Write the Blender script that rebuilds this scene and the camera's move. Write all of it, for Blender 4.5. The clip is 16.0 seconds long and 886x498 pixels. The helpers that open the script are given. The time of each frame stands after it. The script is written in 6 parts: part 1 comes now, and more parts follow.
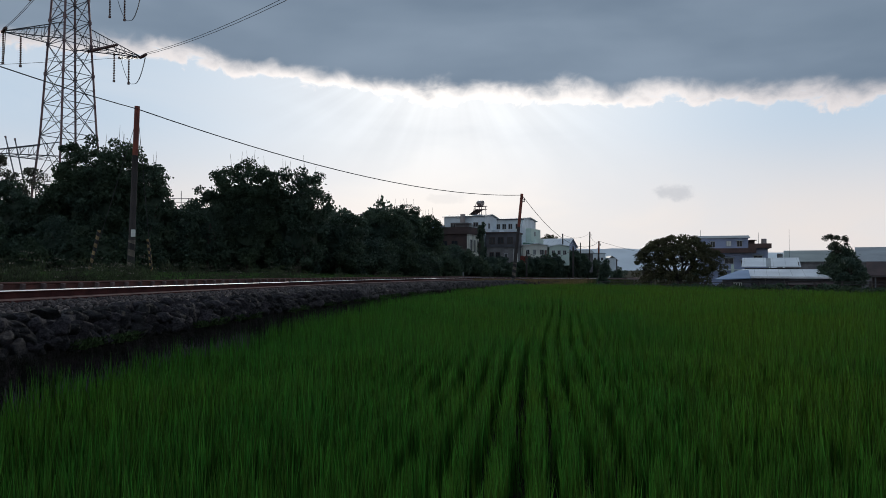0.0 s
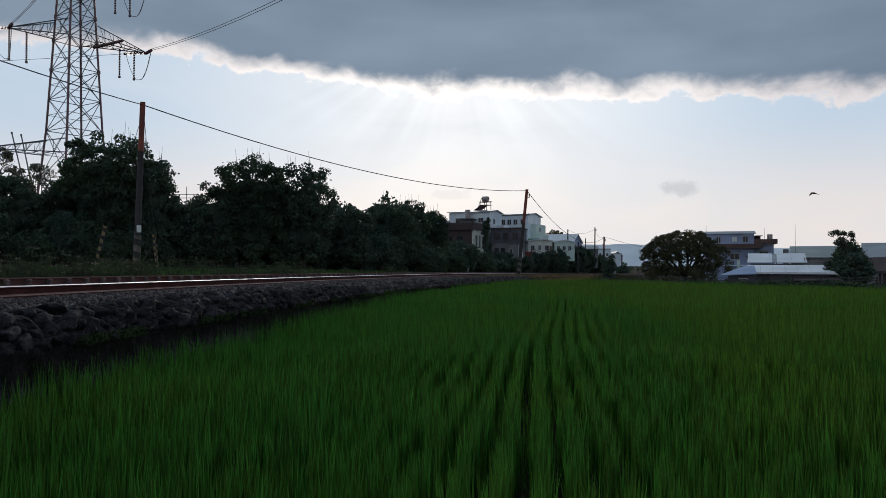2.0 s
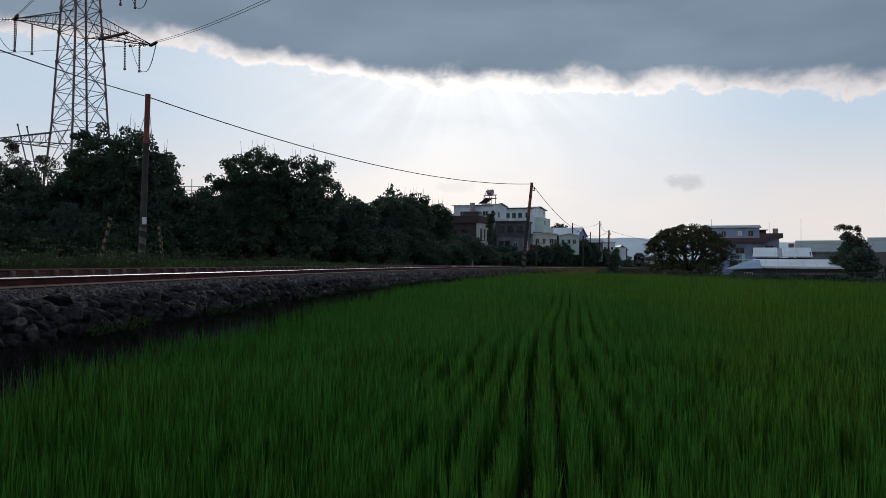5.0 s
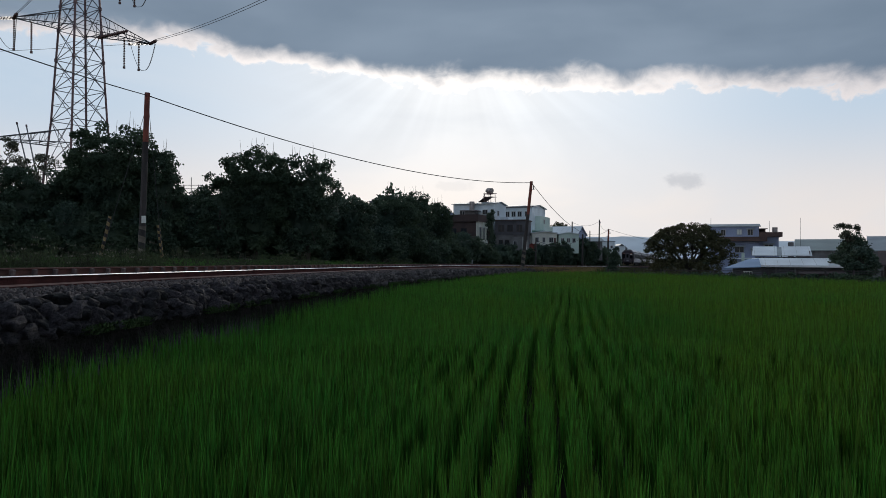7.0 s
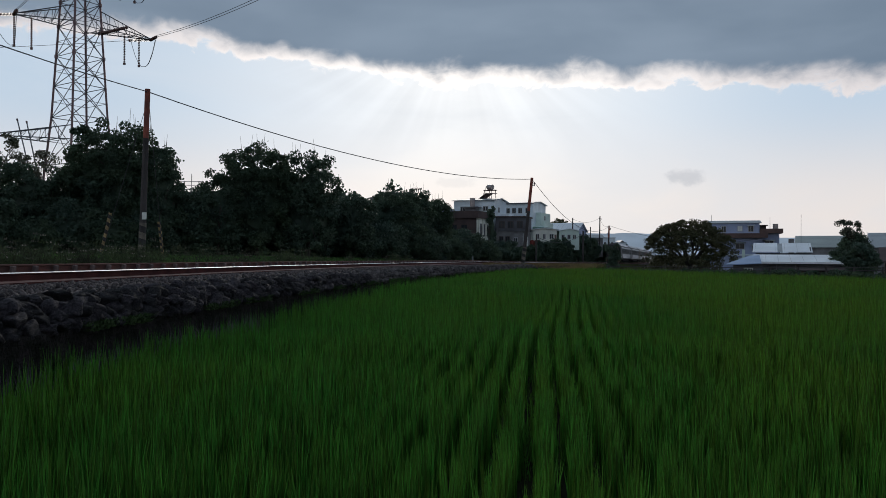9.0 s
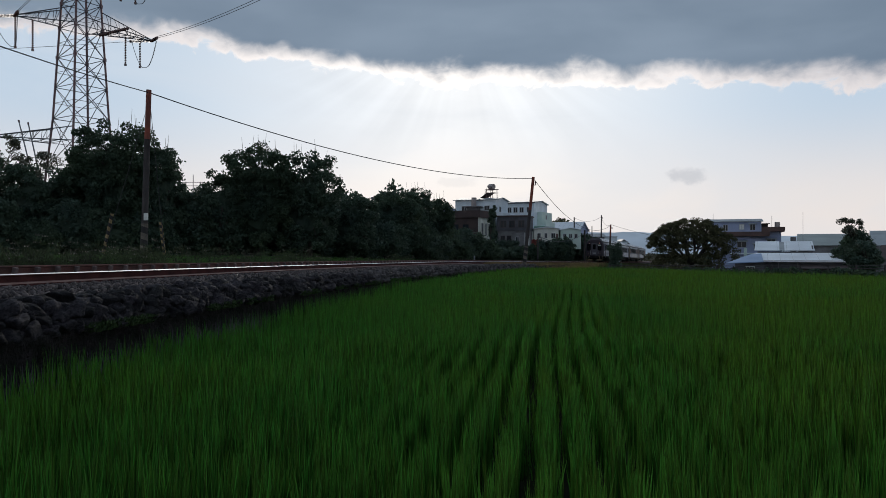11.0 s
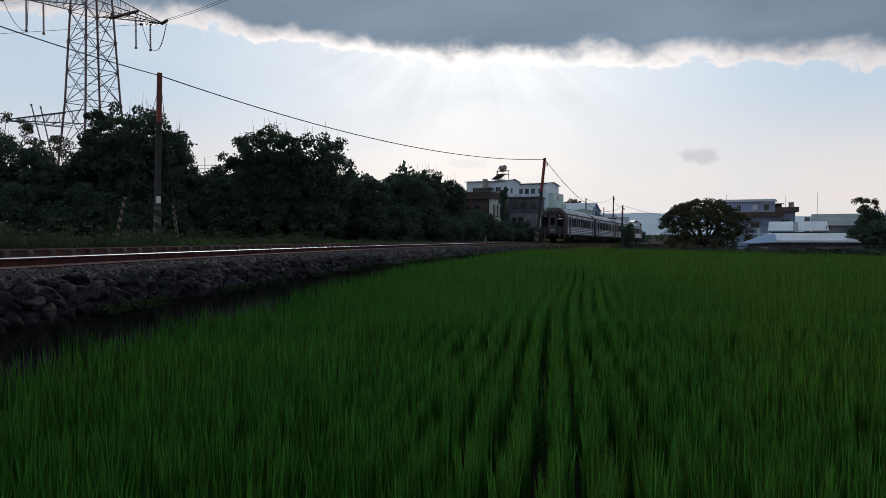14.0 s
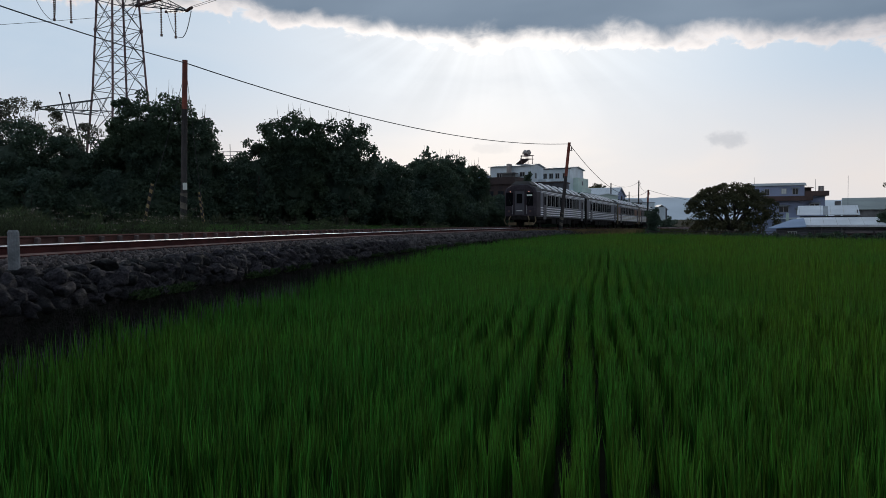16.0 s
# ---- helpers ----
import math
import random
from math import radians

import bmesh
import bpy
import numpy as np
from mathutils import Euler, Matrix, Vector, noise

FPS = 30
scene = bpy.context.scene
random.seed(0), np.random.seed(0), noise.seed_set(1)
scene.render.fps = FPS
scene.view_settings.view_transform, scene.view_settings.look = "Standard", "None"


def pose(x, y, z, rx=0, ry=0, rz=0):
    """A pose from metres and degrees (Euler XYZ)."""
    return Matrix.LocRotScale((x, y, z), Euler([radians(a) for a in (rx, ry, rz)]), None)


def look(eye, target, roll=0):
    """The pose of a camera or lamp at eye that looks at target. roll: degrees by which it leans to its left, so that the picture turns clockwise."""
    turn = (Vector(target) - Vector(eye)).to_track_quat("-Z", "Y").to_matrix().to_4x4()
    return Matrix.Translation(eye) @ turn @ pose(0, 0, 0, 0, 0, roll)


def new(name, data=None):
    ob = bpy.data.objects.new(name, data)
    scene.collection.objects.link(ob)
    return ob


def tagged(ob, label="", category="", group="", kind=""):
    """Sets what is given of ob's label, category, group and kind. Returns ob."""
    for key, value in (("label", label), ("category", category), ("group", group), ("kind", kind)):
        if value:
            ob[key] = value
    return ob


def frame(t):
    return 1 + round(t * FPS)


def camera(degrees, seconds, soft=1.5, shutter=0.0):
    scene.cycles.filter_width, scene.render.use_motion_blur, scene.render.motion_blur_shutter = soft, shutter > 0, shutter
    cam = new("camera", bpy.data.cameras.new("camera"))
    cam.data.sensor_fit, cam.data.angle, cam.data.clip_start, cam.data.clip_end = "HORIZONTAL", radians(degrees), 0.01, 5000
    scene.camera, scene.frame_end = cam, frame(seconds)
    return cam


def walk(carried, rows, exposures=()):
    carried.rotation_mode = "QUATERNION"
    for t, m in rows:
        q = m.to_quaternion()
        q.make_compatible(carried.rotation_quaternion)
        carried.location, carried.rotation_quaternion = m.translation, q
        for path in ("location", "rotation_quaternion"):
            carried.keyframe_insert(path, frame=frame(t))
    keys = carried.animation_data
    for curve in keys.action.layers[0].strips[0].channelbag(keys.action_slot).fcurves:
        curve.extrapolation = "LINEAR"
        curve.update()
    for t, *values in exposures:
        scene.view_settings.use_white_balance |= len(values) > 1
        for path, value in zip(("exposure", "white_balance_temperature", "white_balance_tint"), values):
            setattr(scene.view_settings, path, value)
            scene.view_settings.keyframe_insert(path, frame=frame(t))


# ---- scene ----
CAMERA_EYE = (0.0, 0.0, 1.85)


def facing(yaw, pitch, roll):
    a, b = radians(yaw), radians(pitch)
    way = Vector((math.sin(a) * math.cos(b), math.cos(a) * math.cos(b), math.sin(b)))
    return look(CAMERA_EYE, Vector(CAMERA_EYE) + way, roll)


# seconds, yaw to the right, pitch up, roll, in degrees: a hand-held camera that turns on one spot
TURNS = [
    (0, 0.000, 1.478, 0.000), (0.5, -0.073, 1.456, -0.063), (1, -0.140, 1.378, -0.044), (1.5, -0.259, 1.288, 0.004),
    (2, -0.383, 1.142, 0.009), (2.5, -0.500, 1.014, 0.020), (3, -0.694, 0.879, 0.048), (3.5, -0.743, 0.759, 0.070),
    (4, -0.751, 0.679, 0.124), (6.5, -0.702, 0.551, 0.272), (7, -0.697, 0.506, 0.232), (7.5, -0.727, 0.440, 0.233),
    (8, -0.691, 0.374, 0.238), (8.5, -0.714, 0.277, 0.220), (9, -0.732, 0.237, 0.246), (11.5, -0.904, 0.207, -0.040),
    (12, -0.983, 0.236, -0.087), (12.5, -1.152, 0.049, -0.144), (13, -1.308, -0.302, -0.135), (13.5, -1.500, -0.584, -0.185),
    (14, -1.731, -1.197, -0.217), (14.5, -2.074, -1.448, -0.317), (15, -2.383, -1.750, -0.376), (15.5, -2.998, -2.050, -0.431),
    (16, -3.570, -2.309, -0.391),
]
cam = camera(61.5, 16.0, soft=0.7)
walk(cam, [(t, facing(a, b, c)) for t, a, b, c in TURNS])


# ---- world: low evening sun behind a long bank of cloud ----
SUN_AZ, SUN_EL = 0.01, 0.29


def make_world():
    world = bpy.data.worlds.new("evening_sky")
    scene.world = world
    world.use_nodes = True
    nt = world.node_tree
    nt.nodes.clear()
    L = nt.links

    def node(kind, **kw):
        n = nt.nodes.new(kind)
        for k, v in kw.items():
            n.inputs[k].default_value = v
        return n

    def m(op, a, b=None, c=None, clamp=False):
        n = nt.nodes.new("ShaderNodeMath")
        n.operation, n.use_clamp = op, clamp
        for i, v in enumerate((a, b, c)):
            if v is None:
                continue
            if isinstance(v, (int, float)):
                n.inputs[i].default_value = v
            else:
                L.new(v, n.inputs[i])
        return n.outputs[0]

    def span(v, a, b, c=0.0, d=1.0, smooth=True):
        n = nt.nodes.new("ShaderNodeMapRange")
        n.interpolation_type = "SMOOTHSTEP" if smooth else "LINEAR"
        L.new(v, n.inputs[0])
        for i, x in enumerate((a, b, c, d)):
            n.inputs[i + 1].default_value = x
        return n.outputs[0]

    def mix(f, a, b):
        n = nt.nodes.new("ShaderNodeMix")
        n.data_type = "RGBA"
        if isinstance(f, (int, float)):
            n.inputs[0].default_value = f
        else:
            L.new(f, n.inputs[0])
        for i, v in ((6, a), (7, b)):
            if isinstance(v, tuple):
                n.inputs[i].default_value = (*v, 1)
            else:
                L.new(v, n.inputs[i])
        return n.outputs[2]

    tc = nt.nodes.new("ShaderNodeTexCoord").outputs["Generated"]
    sep = nt.nodes.new("ShaderNodeSeparateXYZ")
    L.new(tc, sep.inputs[0])
    X, Y, Z = sep.outputs
    az = m("ARCTAN2", X, Y)
    el = m("DIVIDE", Z, m("SQRT", m("ADD", m("MULTIPLY", X, X), m("ADD", m("MULTIPLY", Y, Y), 0.0001))))

    def cloud_noise(sx, sy, seed, detail=6.0, rough=0.55, warp=0.0):
        comb = nt.nodes.new("ShaderNodeCombineXYZ")
        L.new(m("MULTIPLY", az, sx), comb.inputs[0])
        L.new(m("MULTIPLY", el, sy), comb.inputs[1])
        comb.inputs[2].default_value = seed
        n = node("ShaderNodeTexNoise", Scale=1.0, Detail=detail, Roughness=rough, Distortion=warp)
        L.new(comb.outputs[0], n.inputs["Vector"])
        return n.outputs[0]

    # where the lower edge of the cloud bank lies, by azimuth
    left = m("MINIMUM", m("MULTIPLY", m("MAXIMUM", m("SUBTRACT", -0.06, az), 0.0), 0.145), 0.040)
    right = m("MULTIPLY", m("MAXIMUM", m("SUBTRACT", az, 0.16), 0.0), -0.075)
    edge = m("ADD", m("ADD", left, right), 0.236)
    rag = m("MULTIPLY", m("SUBTRACT", cloud_noise(15, 20, 3.1, 3, 0.5, 0.2), 0.5), 0.040)
    rag3 = m("MULTIPLY", m("SUBTRACT", cloud_noise(36, 46, 14.2, 6, 0.6, 0.4), 0.5), 0.052)
    rag2 = m("MULTIPLY", m("SUBTRACT", cloud_noise(4.5, 5, 8.7, 2, 0.5), 0.5), 0.035)
    depth = m("ADD", m("SUBTRACT", el, edge), m("ADD", rag, m("ADD", rag2, rag3)))   # above 0: inside the cloud
    within = m("ADD", m("SUBTRACT", el, edge), m("ADD", m("ADD", rag, m("MULTIPLY", rag3, 0.45)), rag2))   # the soft inner limit of the lining
    cover = span(depth, -0.015, -0.005)
    core = span(within, -0.012, 0.020)

    # glow of the hidden sun
    dx = m("MULTIPLY", m("SUBTRACT", az, SUN_AZ), 1.0)
    dy = m("SUBTRACT", el, 0.235)
    far = m("SQRT", m("ADD", m("MULTIPLY", m("MULTIPLY", dx, dx), 0.72), m("MULTIPLY", dy, dy)))
    glow = span(far, 0.42, 0.0)
    glow2 = m("MULTIPLY", glow, glow)

    # open sky under the bank: pale blue at the sides, white towards the sun, faintly rosy by the horizon
    sky = nt.nodes.new("ShaderNodeTexSky")
    sky.sky_type, sky.sun_disc = "NISHITA", False
    sky.sun_elevation, sky.sun_rotation = SUN_EL, SUN_AZ
    sky.dust_density = 2.0
    scaled = nt.nodes.new("ShaderNodeVectorMath")
    scaled.operation = "SCALE"
    L.new(sky.outputs[0], scaled.inputs[0])
    scaled.inputs["Scale"].default_value = 0.002
    blue = mix(glow, (0.51, 0.625, 0.755), (0.86, 0.905, 0.96))
    low = mix(glow, (0.79, 0.74, 0.725), (0.94, 0.895, 0.87))
    clear = mix(span(el, 0.20, 0.04), blue, low)
    veil = span(cloud_noise(3.2, 9, 21.0, 5, 0.5, 0.6), 0.42, 0.68)
    clear = mix(m("MULTIPLY", veil, 0.42), clear, (0.65, 0.71, 0.79))
    # small grey clouds
    ax, ay = m("SUBTRACT", az, 0.300), m("SUBTRACT", el, 0.097)
    puff = m("ADD", m("ADD", m("MULTIPLY", m("MULTIPLY", ax, ax), 1500.0), m("MULTIPLY", m("MULTIPLY", ay, ay), 7000.0)),
             m("MULTIPLY", m("SUBTRACT", cloud_noise(40, 50, 5.0, 6, 0.6), 0.5), 4.2))
    clear = mix(m("MULTIPLY", span(puff, 1.35, -0.1), 0.62), clear, (0.47, 0.50, 0.56))
    bx, by = m("SUBTRACT", az, 0.005), m("SUBTRACT", el, 0.094)
    puff2 = m("ADD", m("ADD", m("MULTIPLY", m("MULTIPLY", bx, bx), 900.0), m("MULTIPLY", m("MULTIPLY", by, by), 16000.0)),
              m("MULTIPLY", m("SUBTRACT", cloud_noise(40, 55, 9.0, 5, 0.6), 0.5), 3.4))
    clear = mix(m("MULTIPLY", span(puff2, 1.1, 0.2), 0.25), clear, (0.55, 0.57, 0.62))
    add = nt.nodes.new("ShaderNodeVectorMath")
    L.new(clear, add.inputs[0])
    L.new(scaled.outputs[0], add.inputs[1])

    # faint shafts of light fanning down from the hidden sun
    fan = m("DIVIDE", m("SUBTRACT", az, SUN_AZ), m("ADD", m("ABSOLUTE", m("SUBTRACT", 0.30, el)), 0.02))
    comb = nt.nodes.new("ShaderNodeCombineXYZ")
    L.new(m("MULTIPLY", fan, 2.6), comb.inputs[0])
    shaft_noise = node("ShaderNodeTexNoise", Scale=1.0, Detail=3.0, Roughness=0.5)
    L.new(comb.outputs[0], shaft_noise.inputs["Vector"])
    reach = m("MULTIPLY", span(el, 0.10, 0.20), span(m("ABSOLUTE", m("SUBTRACT", az, SUN_AZ)), 0.30, 0.06))
    shaft = m("ADD", 1.0, m("MULTIPLY", reach, span(shaft_noise.outputs[0], 0.3, 0.7, -0.075, 0.03)))
    rays = nt.nodes.new("ShaderNodeVectorMath")
    rays.operation = "SCALE"
    L.new(add.outputs[0], rays.inputs[0]), L.new(shaft, rays.inputs["Scale"])

    # the bank itself: slate grey with long soft streaks, a thin bright lining
    streak = cloud_noise(2.6, 7.5, 2.0, 4, 0.5, 0.15)
    slate = mix(span(streak, 0.30, 0.72), (0.172, 0.232, 0.312), (0.250, 0.320, 0.410))
    lining = mix(glow, (0.80, 0.755, 0.76), (1.30, 1.22, 1.16))
    body = mix(core, lining, slate)
    total = mix(cover, rays.outputs[0], body)
    # the high sky all round, a broken grey overcast
    high = span(el, 0.45, 1.1)
    total = mix(high, total, mix(span(streak, 0.3, 0.7), (0.20, 0.26, 0.34), (0.36, 0.43, 0.52)))
    bg = nt.nodes.new("ShaderNodeBackground")
    L.new(total, bg.inputs[0])
    bg.inputs[1].default_value = 1.0
    out = nt.nodes.new("ShaderNodeOutputWorld")
    L.new(bg.outputs[0], out.inputs[0])


make_world()
sun_data = bpy.data.lights.new("sun", "SUN")
sun_data.energy, sun_data.angle, sun_data.color = 0.5, radians(12), (1.0, 0.93, 0.84)
sun = new("sun", sun_data)
sun.matrix_world = look((40 * math.sin(SUN_AZ), 40, 12.0), (0, 0, 0))


# ---- materials ----
def material(name, color, rough=0.8, metal=0.0, vary=0.35, scale=3.0, fine=40.0, bump=0.3, dist=0.02,
             second=None, island=0.0, object_vary=0.0, translucent=0.0, spec=0.5):
    mt = bpy.data.materials.new(name)
    mt.use_nodes = True
    nt = mt.node_tree
    L = nt.links
    bs = nt.nodes["Principled BSDF"]
    tc = nt.nodes.new("ShaderNodeTexCoord")
    n1 = nt.nodes.new("ShaderNodeTexNoise")
    n1.inputs["Scale"].default_value, n1.inputs["Detail"].default_value = scale, 6
    n2 = nt.nodes.new("ShaderNodeTexNoise")
    n2.inputs["Scale"].default_value, n2.inputs["Detail"].default_value = fine, 4
    for n in (n1, n2):
        L.new(tc.outputs["Object"], n.inputs["Vector"])
    other = second or tuple(c * (1 - vary) for c in color)
    bright = color if second else tuple(min(1, c * (1 + vary * 0.6)) for c in color)
    ramp = nt.nodes.new("ShaderNodeMapRange")
    ramp.inputs[1].default_value, ramp.inputs[2].default_value = 0.34, 0.66
    L.new(n1.outputs[0], ramp.inputs[0])
    mx = nt.nodes.new("ShaderNodeMix")
    mx.data_type = "RGBA"
    L.new(ramp.outputs[0], mx.inputs[0])
    mx.inputs[6].default_value, mx.inputs[7].default_value = (*other, 1), (*bright, 1)
    hsv = nt.nodes.new("ShaderNodeHueSaturation")
    L.new(mx.outputs[2], hsv.inputs["Color"])
    val = nt.nodes.new("ShaderNodeMapRange")
    val.inputs[1].default_value, val.inputs[2].default_value = 0.3, 0.7
    val.inputs[3].default_value, val.inputs[4].default_value = 1 - vary * 0.5, 1 + vary * 0.4
    L.new(n2.outputs[0], val.inputs[0])
    v = val.outputs[0]
    if island or object_vary:
        src = nt.nodes.new("ShaderNodeNewGeometry").outputs["Random Per Island"] if island else nt.nodes.new("ShaderNodeObjectInfo").outputs["Random"]
        k = island or object_vary
        r = nt.nodes.new("ShaderNodeMapRange")
        r.inputs[3].default_value, r.inputs[4].default_value = 1 - k, 1 + k
        L.new(src, r.inputs[0])
        mu = nt.nodes.new("ShaderNodeMath")
        mu.operation = "MULTIPLY"
        L.new(v, mu.inputs[0]), L.new(r.outputs[0], mu.inputs[1])
        v = mu.outputs[0]
        hr = nt.nodes.new("ShaderNodeMapRange")
        hr.inputs[3].default_value, hr.inputs[4].default_value = 0.5 - 0.035 * k, 0.5 + 0.035 * k
        L.new(src, hr.inputs[0])
        L.new(hr.outputs[0], hsv.inputs["Hue"])
    L.new(v, hsv.inputs["Value"])
    L.new(hsv.outputs[0], bs.inputs["Base Color"])
    bs.inputs["Roughness"].default_value, bs.inputs["Metallic"].default_value = rough, metal
    bs.inputs["Specular IOR Level"].default_value = spec
    if bump:
        bp = nt.nodes.new("ShaderNodeBump")
        bp.inputs["Strength"].default_value, bp.inputs["Distance"].default_value = bump, dist
        L.new(n2.outputs[0], bp.inputs["Height"])
        L.new(bp.outputs[0], bs.inputs["Normal"])
    if translucent:
        tr = nt.nodes.new("ShaderNodeBsdfTranslucent")
        L.new(hsv.outputs[0], tr.inputs[0])
        ms = nt.nodes.new("ShaderNodeMixShader")
        ms.inputs[0].default_value = translucent
        out = nt.nodes["Material Output"]
        L.new(bs.outputs[0], ms.inputs[1]), L.new(tr.outputs[0], ms.inputs[2])
        L.new(ms.outputs[0], out.inputs[0])
    return mt


def glowing(name, color, strength):
    mt = material(name, color, 0.3, vary=0.05, bump=0)
    bs = mt.node_tree.nodes["Principled BSDF"]
    bs.inputs["Emission Color"].default_value = (*color, 1)
    bs.inputs["Emission Strength"].default_value = strength
    return mt


M_SOIL = material("paddy_soil", (0.022, 0.024, 0.014), 1.0, scale=0.6, fine=9, second=(0.014, 0.019, 0.010), spec=0.05)
M_RICE = material("rice_leaf", (0.070, 0.190, 0.024), 0.48, vary=0.5, scale=0.16, fine=5.5, bump=0, second=(0.042, 0.148, 0.020), island=0.62, translucent=0.44, spec=0.3)


def ripening(mt):
    """Yellower plants in broad patches, more of them towards one side of the field."""
    nt = mt.node_tree
    L = nt.links
    hsv = next(n for n in nt.nodes if n.bl_idname == "ShaderNodeHueSaturation")
    source = hsv.inputs["Color"].links[0].from_socket
    tc = nt.nodes.new("ShaderNodeTexCoord")
    noise = nt.nodes.new("ShaderNodeTexNoise")
    noise.inputs["Scale"].default_value, noise.inputs["Detail"].default_value = 0.35, 4
    L.new(tc.outputs["Object"], noise.inputs["Vector"])
    sep = nt.nodes.new("ShaderNodeSeparateXYZ")
    L.new(tc.outputs["Object"], sep.inputs[0])
    across = nt.nodes.new("ShaderNodeMapRange")
    across.inputs[1].default_value, across.inputs[2].default_value = -3.0, 9.0
    across.inputs[3].default_value, across.inputs[4].default_value = -0.20, 0.14
    L.new(sep.outputs[0], across.inputs[0])
    add = nt.nodes.new("ShaderNodeMath")
    L.new(noise.outputs[0], add.inputs[0]), L.new(across.outputs[0], add.inputs[1])
    amount = nt.nodes.new("ShaderNodeMapRange")
    amount.inputs[1].default_value, amount.inputs[2].default_value = 0.38, 0.80
    L.new(add.outputs[0], amount.inputs[0])
    mx = nt.nodes.new("ShaderNodeMix")
    mx.data_type = "RGBA"
    L.new(amount.outputs[0], mx.inputs[0])
    L.new(source, mx.inputs[6])
    mx.inputs[7].default_value = (0.096, 0.178, 0.016, 1)
    L.new(mx.outputs[2], hsv.inputs["Color"])


ripening(M_RICE)
M_GRASS = material("meadow_grass", (0.078, 0.102, 0.032), 0.85, scale=0.5, fine=5, bump=0, second=(0.045, 0.042, 0.022), island=0.4, translucent=0.3, spec=0.2)
M_HERB = material("grey_green_herb", (0.074, 0.106, 0.046), 0.8, scale=0.9, fine=5, bump=0, second=(0.050, 0.052, 0.036), island=0.55, translucent=0.35, spec=0.2)
M_CROP = material("short_green_crop", (0.078, 0.180, 0.034), 0.6, vary=0.3, scale=0.12, fine=4, bump=0, second=(0.058, 0.140, 0.028), island=0.3, translucent=0.42, spec=0.4)
M_SEED = material("tan_seed_head", (0.24, 0.22, 0.19), 0.9, scale=1, fine=8, bump=0, island=0.5, translucent=0.35, spec=0.1)
M_STEM = material("dusky_stem", (0.135, 0.110, 0.150), 0.8, scale=1, fine=8, bump=0, island=0.4, translucent=0.3, spec=0.2)
M_DRY = material("dry_grass", (0.22, 0.16, 0.08), 0.9, scale=0.8, fine=5, bump=0, island=0.4, translucent=0.3, spec=0.2)
# green raised and turned bluish, so distance haze sits in the base colour
M_LEAF = material("tree_leaf", (0.080, 0.118, 0.072), 0.5, scale=0.4, fine=3, bump=0, second=(0.052, 0.086, 0.066), island=0.34, translucent=0.36, spec=0.25)
M_LEAF2 = material("acacia_leaf", (0.112, 0.108, 0.058), 0.6, scale=0.4, fine=3, bump=0, second=(0.070, 0.076, 0.040), island=0.35, translucent=0.4, spec=0.12)
M_FEATHER = material("pale_feathery_leaf", (0.20, 0.19, 0.15), 0.5, scale=0.4, fine=3, bump=0, second=(0.07, 0.08, 0.05), island=0.4, translucent=0.3, spec=0.3)
M_WARE = material("dull_warehouse_sheet", (0.29, 0.33, 0.32), 0.6, vary=0.15, scale=0.2, fine=4, bump=0.05)
M_BAMBOO = material("bamboo_leaf", (0.084, 0.120, 0.070), 0.6, scale=0.3, fine=3, bump=0, second=(0.050, 0.080, 0.060), island=0.28, translucent=0.38, spec=0.12)
M_BARK = material("bark", (0.050, 0.042, 0.035), 0.9, scale=2, fine=18, bump=0.6)
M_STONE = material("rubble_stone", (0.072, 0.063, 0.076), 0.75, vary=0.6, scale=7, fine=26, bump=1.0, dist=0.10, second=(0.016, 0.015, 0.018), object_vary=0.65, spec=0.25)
# same rubble with the far stretch's extra brightness put into the colour
M_STONE_LIGHTENED = material("rubble_stone_far_lightened", (0.100, 0.088, 0.090), 0.8, vary=0.5, scale=7, fine=26, bump=1.0, dist=0.10, second=(0.034, 0.031, 0.034), island=0.65, spec=0.25)
M_BALLAST = material("ballast_stone", (0.080, 0.058, 0.056), 0.85, vary=0.45, scale=3, fine=30, bump=0.4, second=(0.042, 0.033, 0.035), island=0.95)
M_BED = material("packed_ballast", (0.055, 0.044, 0.045), 0.95, vary=0.5, scale=9, fine=34, bump=1.0, dist=0.05, second=(0.028, 0.022, 0.024), spec=0.1)
# one near-black mottled colour for the sheet below and behind the stones
M_OLDWALL = material("mottled_dark_wall", (0.026, 0.022, 0.023), 0.95, vary=0.6, scale=5, fine=26, bump=1.0, dist=0.06, second=(0.009, 0.011, 0.008), spec=0.1)
M_MOSS = material("moss", (0.036, 0.066, 0.016), 0.95, scale=7, fine=30, bump=0.8, dist=0.03, second=(0.03, 0.055, 0.015), island=0.3)
M_RAILTOP = material("polished_rail_head", (0.80, 0.79, 0.78), 0.42, 1.0, vary=0.12, scale=2, fine=60, bump=0.05)
M_RAIL = material("rusty_rail", (0.090, 0.030, 0.027), 0.9, 0.0, scale=3, fine=50, bump=0.4, second=(0.045, 0.018, 0.018), spec=0.1)
# rust colour lightened to paint the sky highlight along the foot
M_RAILFOOT = material("rail_foot_highlight", (0.30, 0.19, 0.16), 0.55, 0.0, scale=3, fine=50, bump=0.2, second=(0.20, 0.10, 0.08))
M_RAILRED = material("rust_red_rail", (0.12, 0.040, 0.032), 0.9, 0.0, scale=3, fine=50, bump=0.4, second=(0.08, 0.035, 0.028))
M_SLEEPER = material("concrete_sleeper", (0.33, 0.31, 0.29), 0.9, scale=4, fine=40, bump=0.4, second=(0.22, 0.19, 0.17))
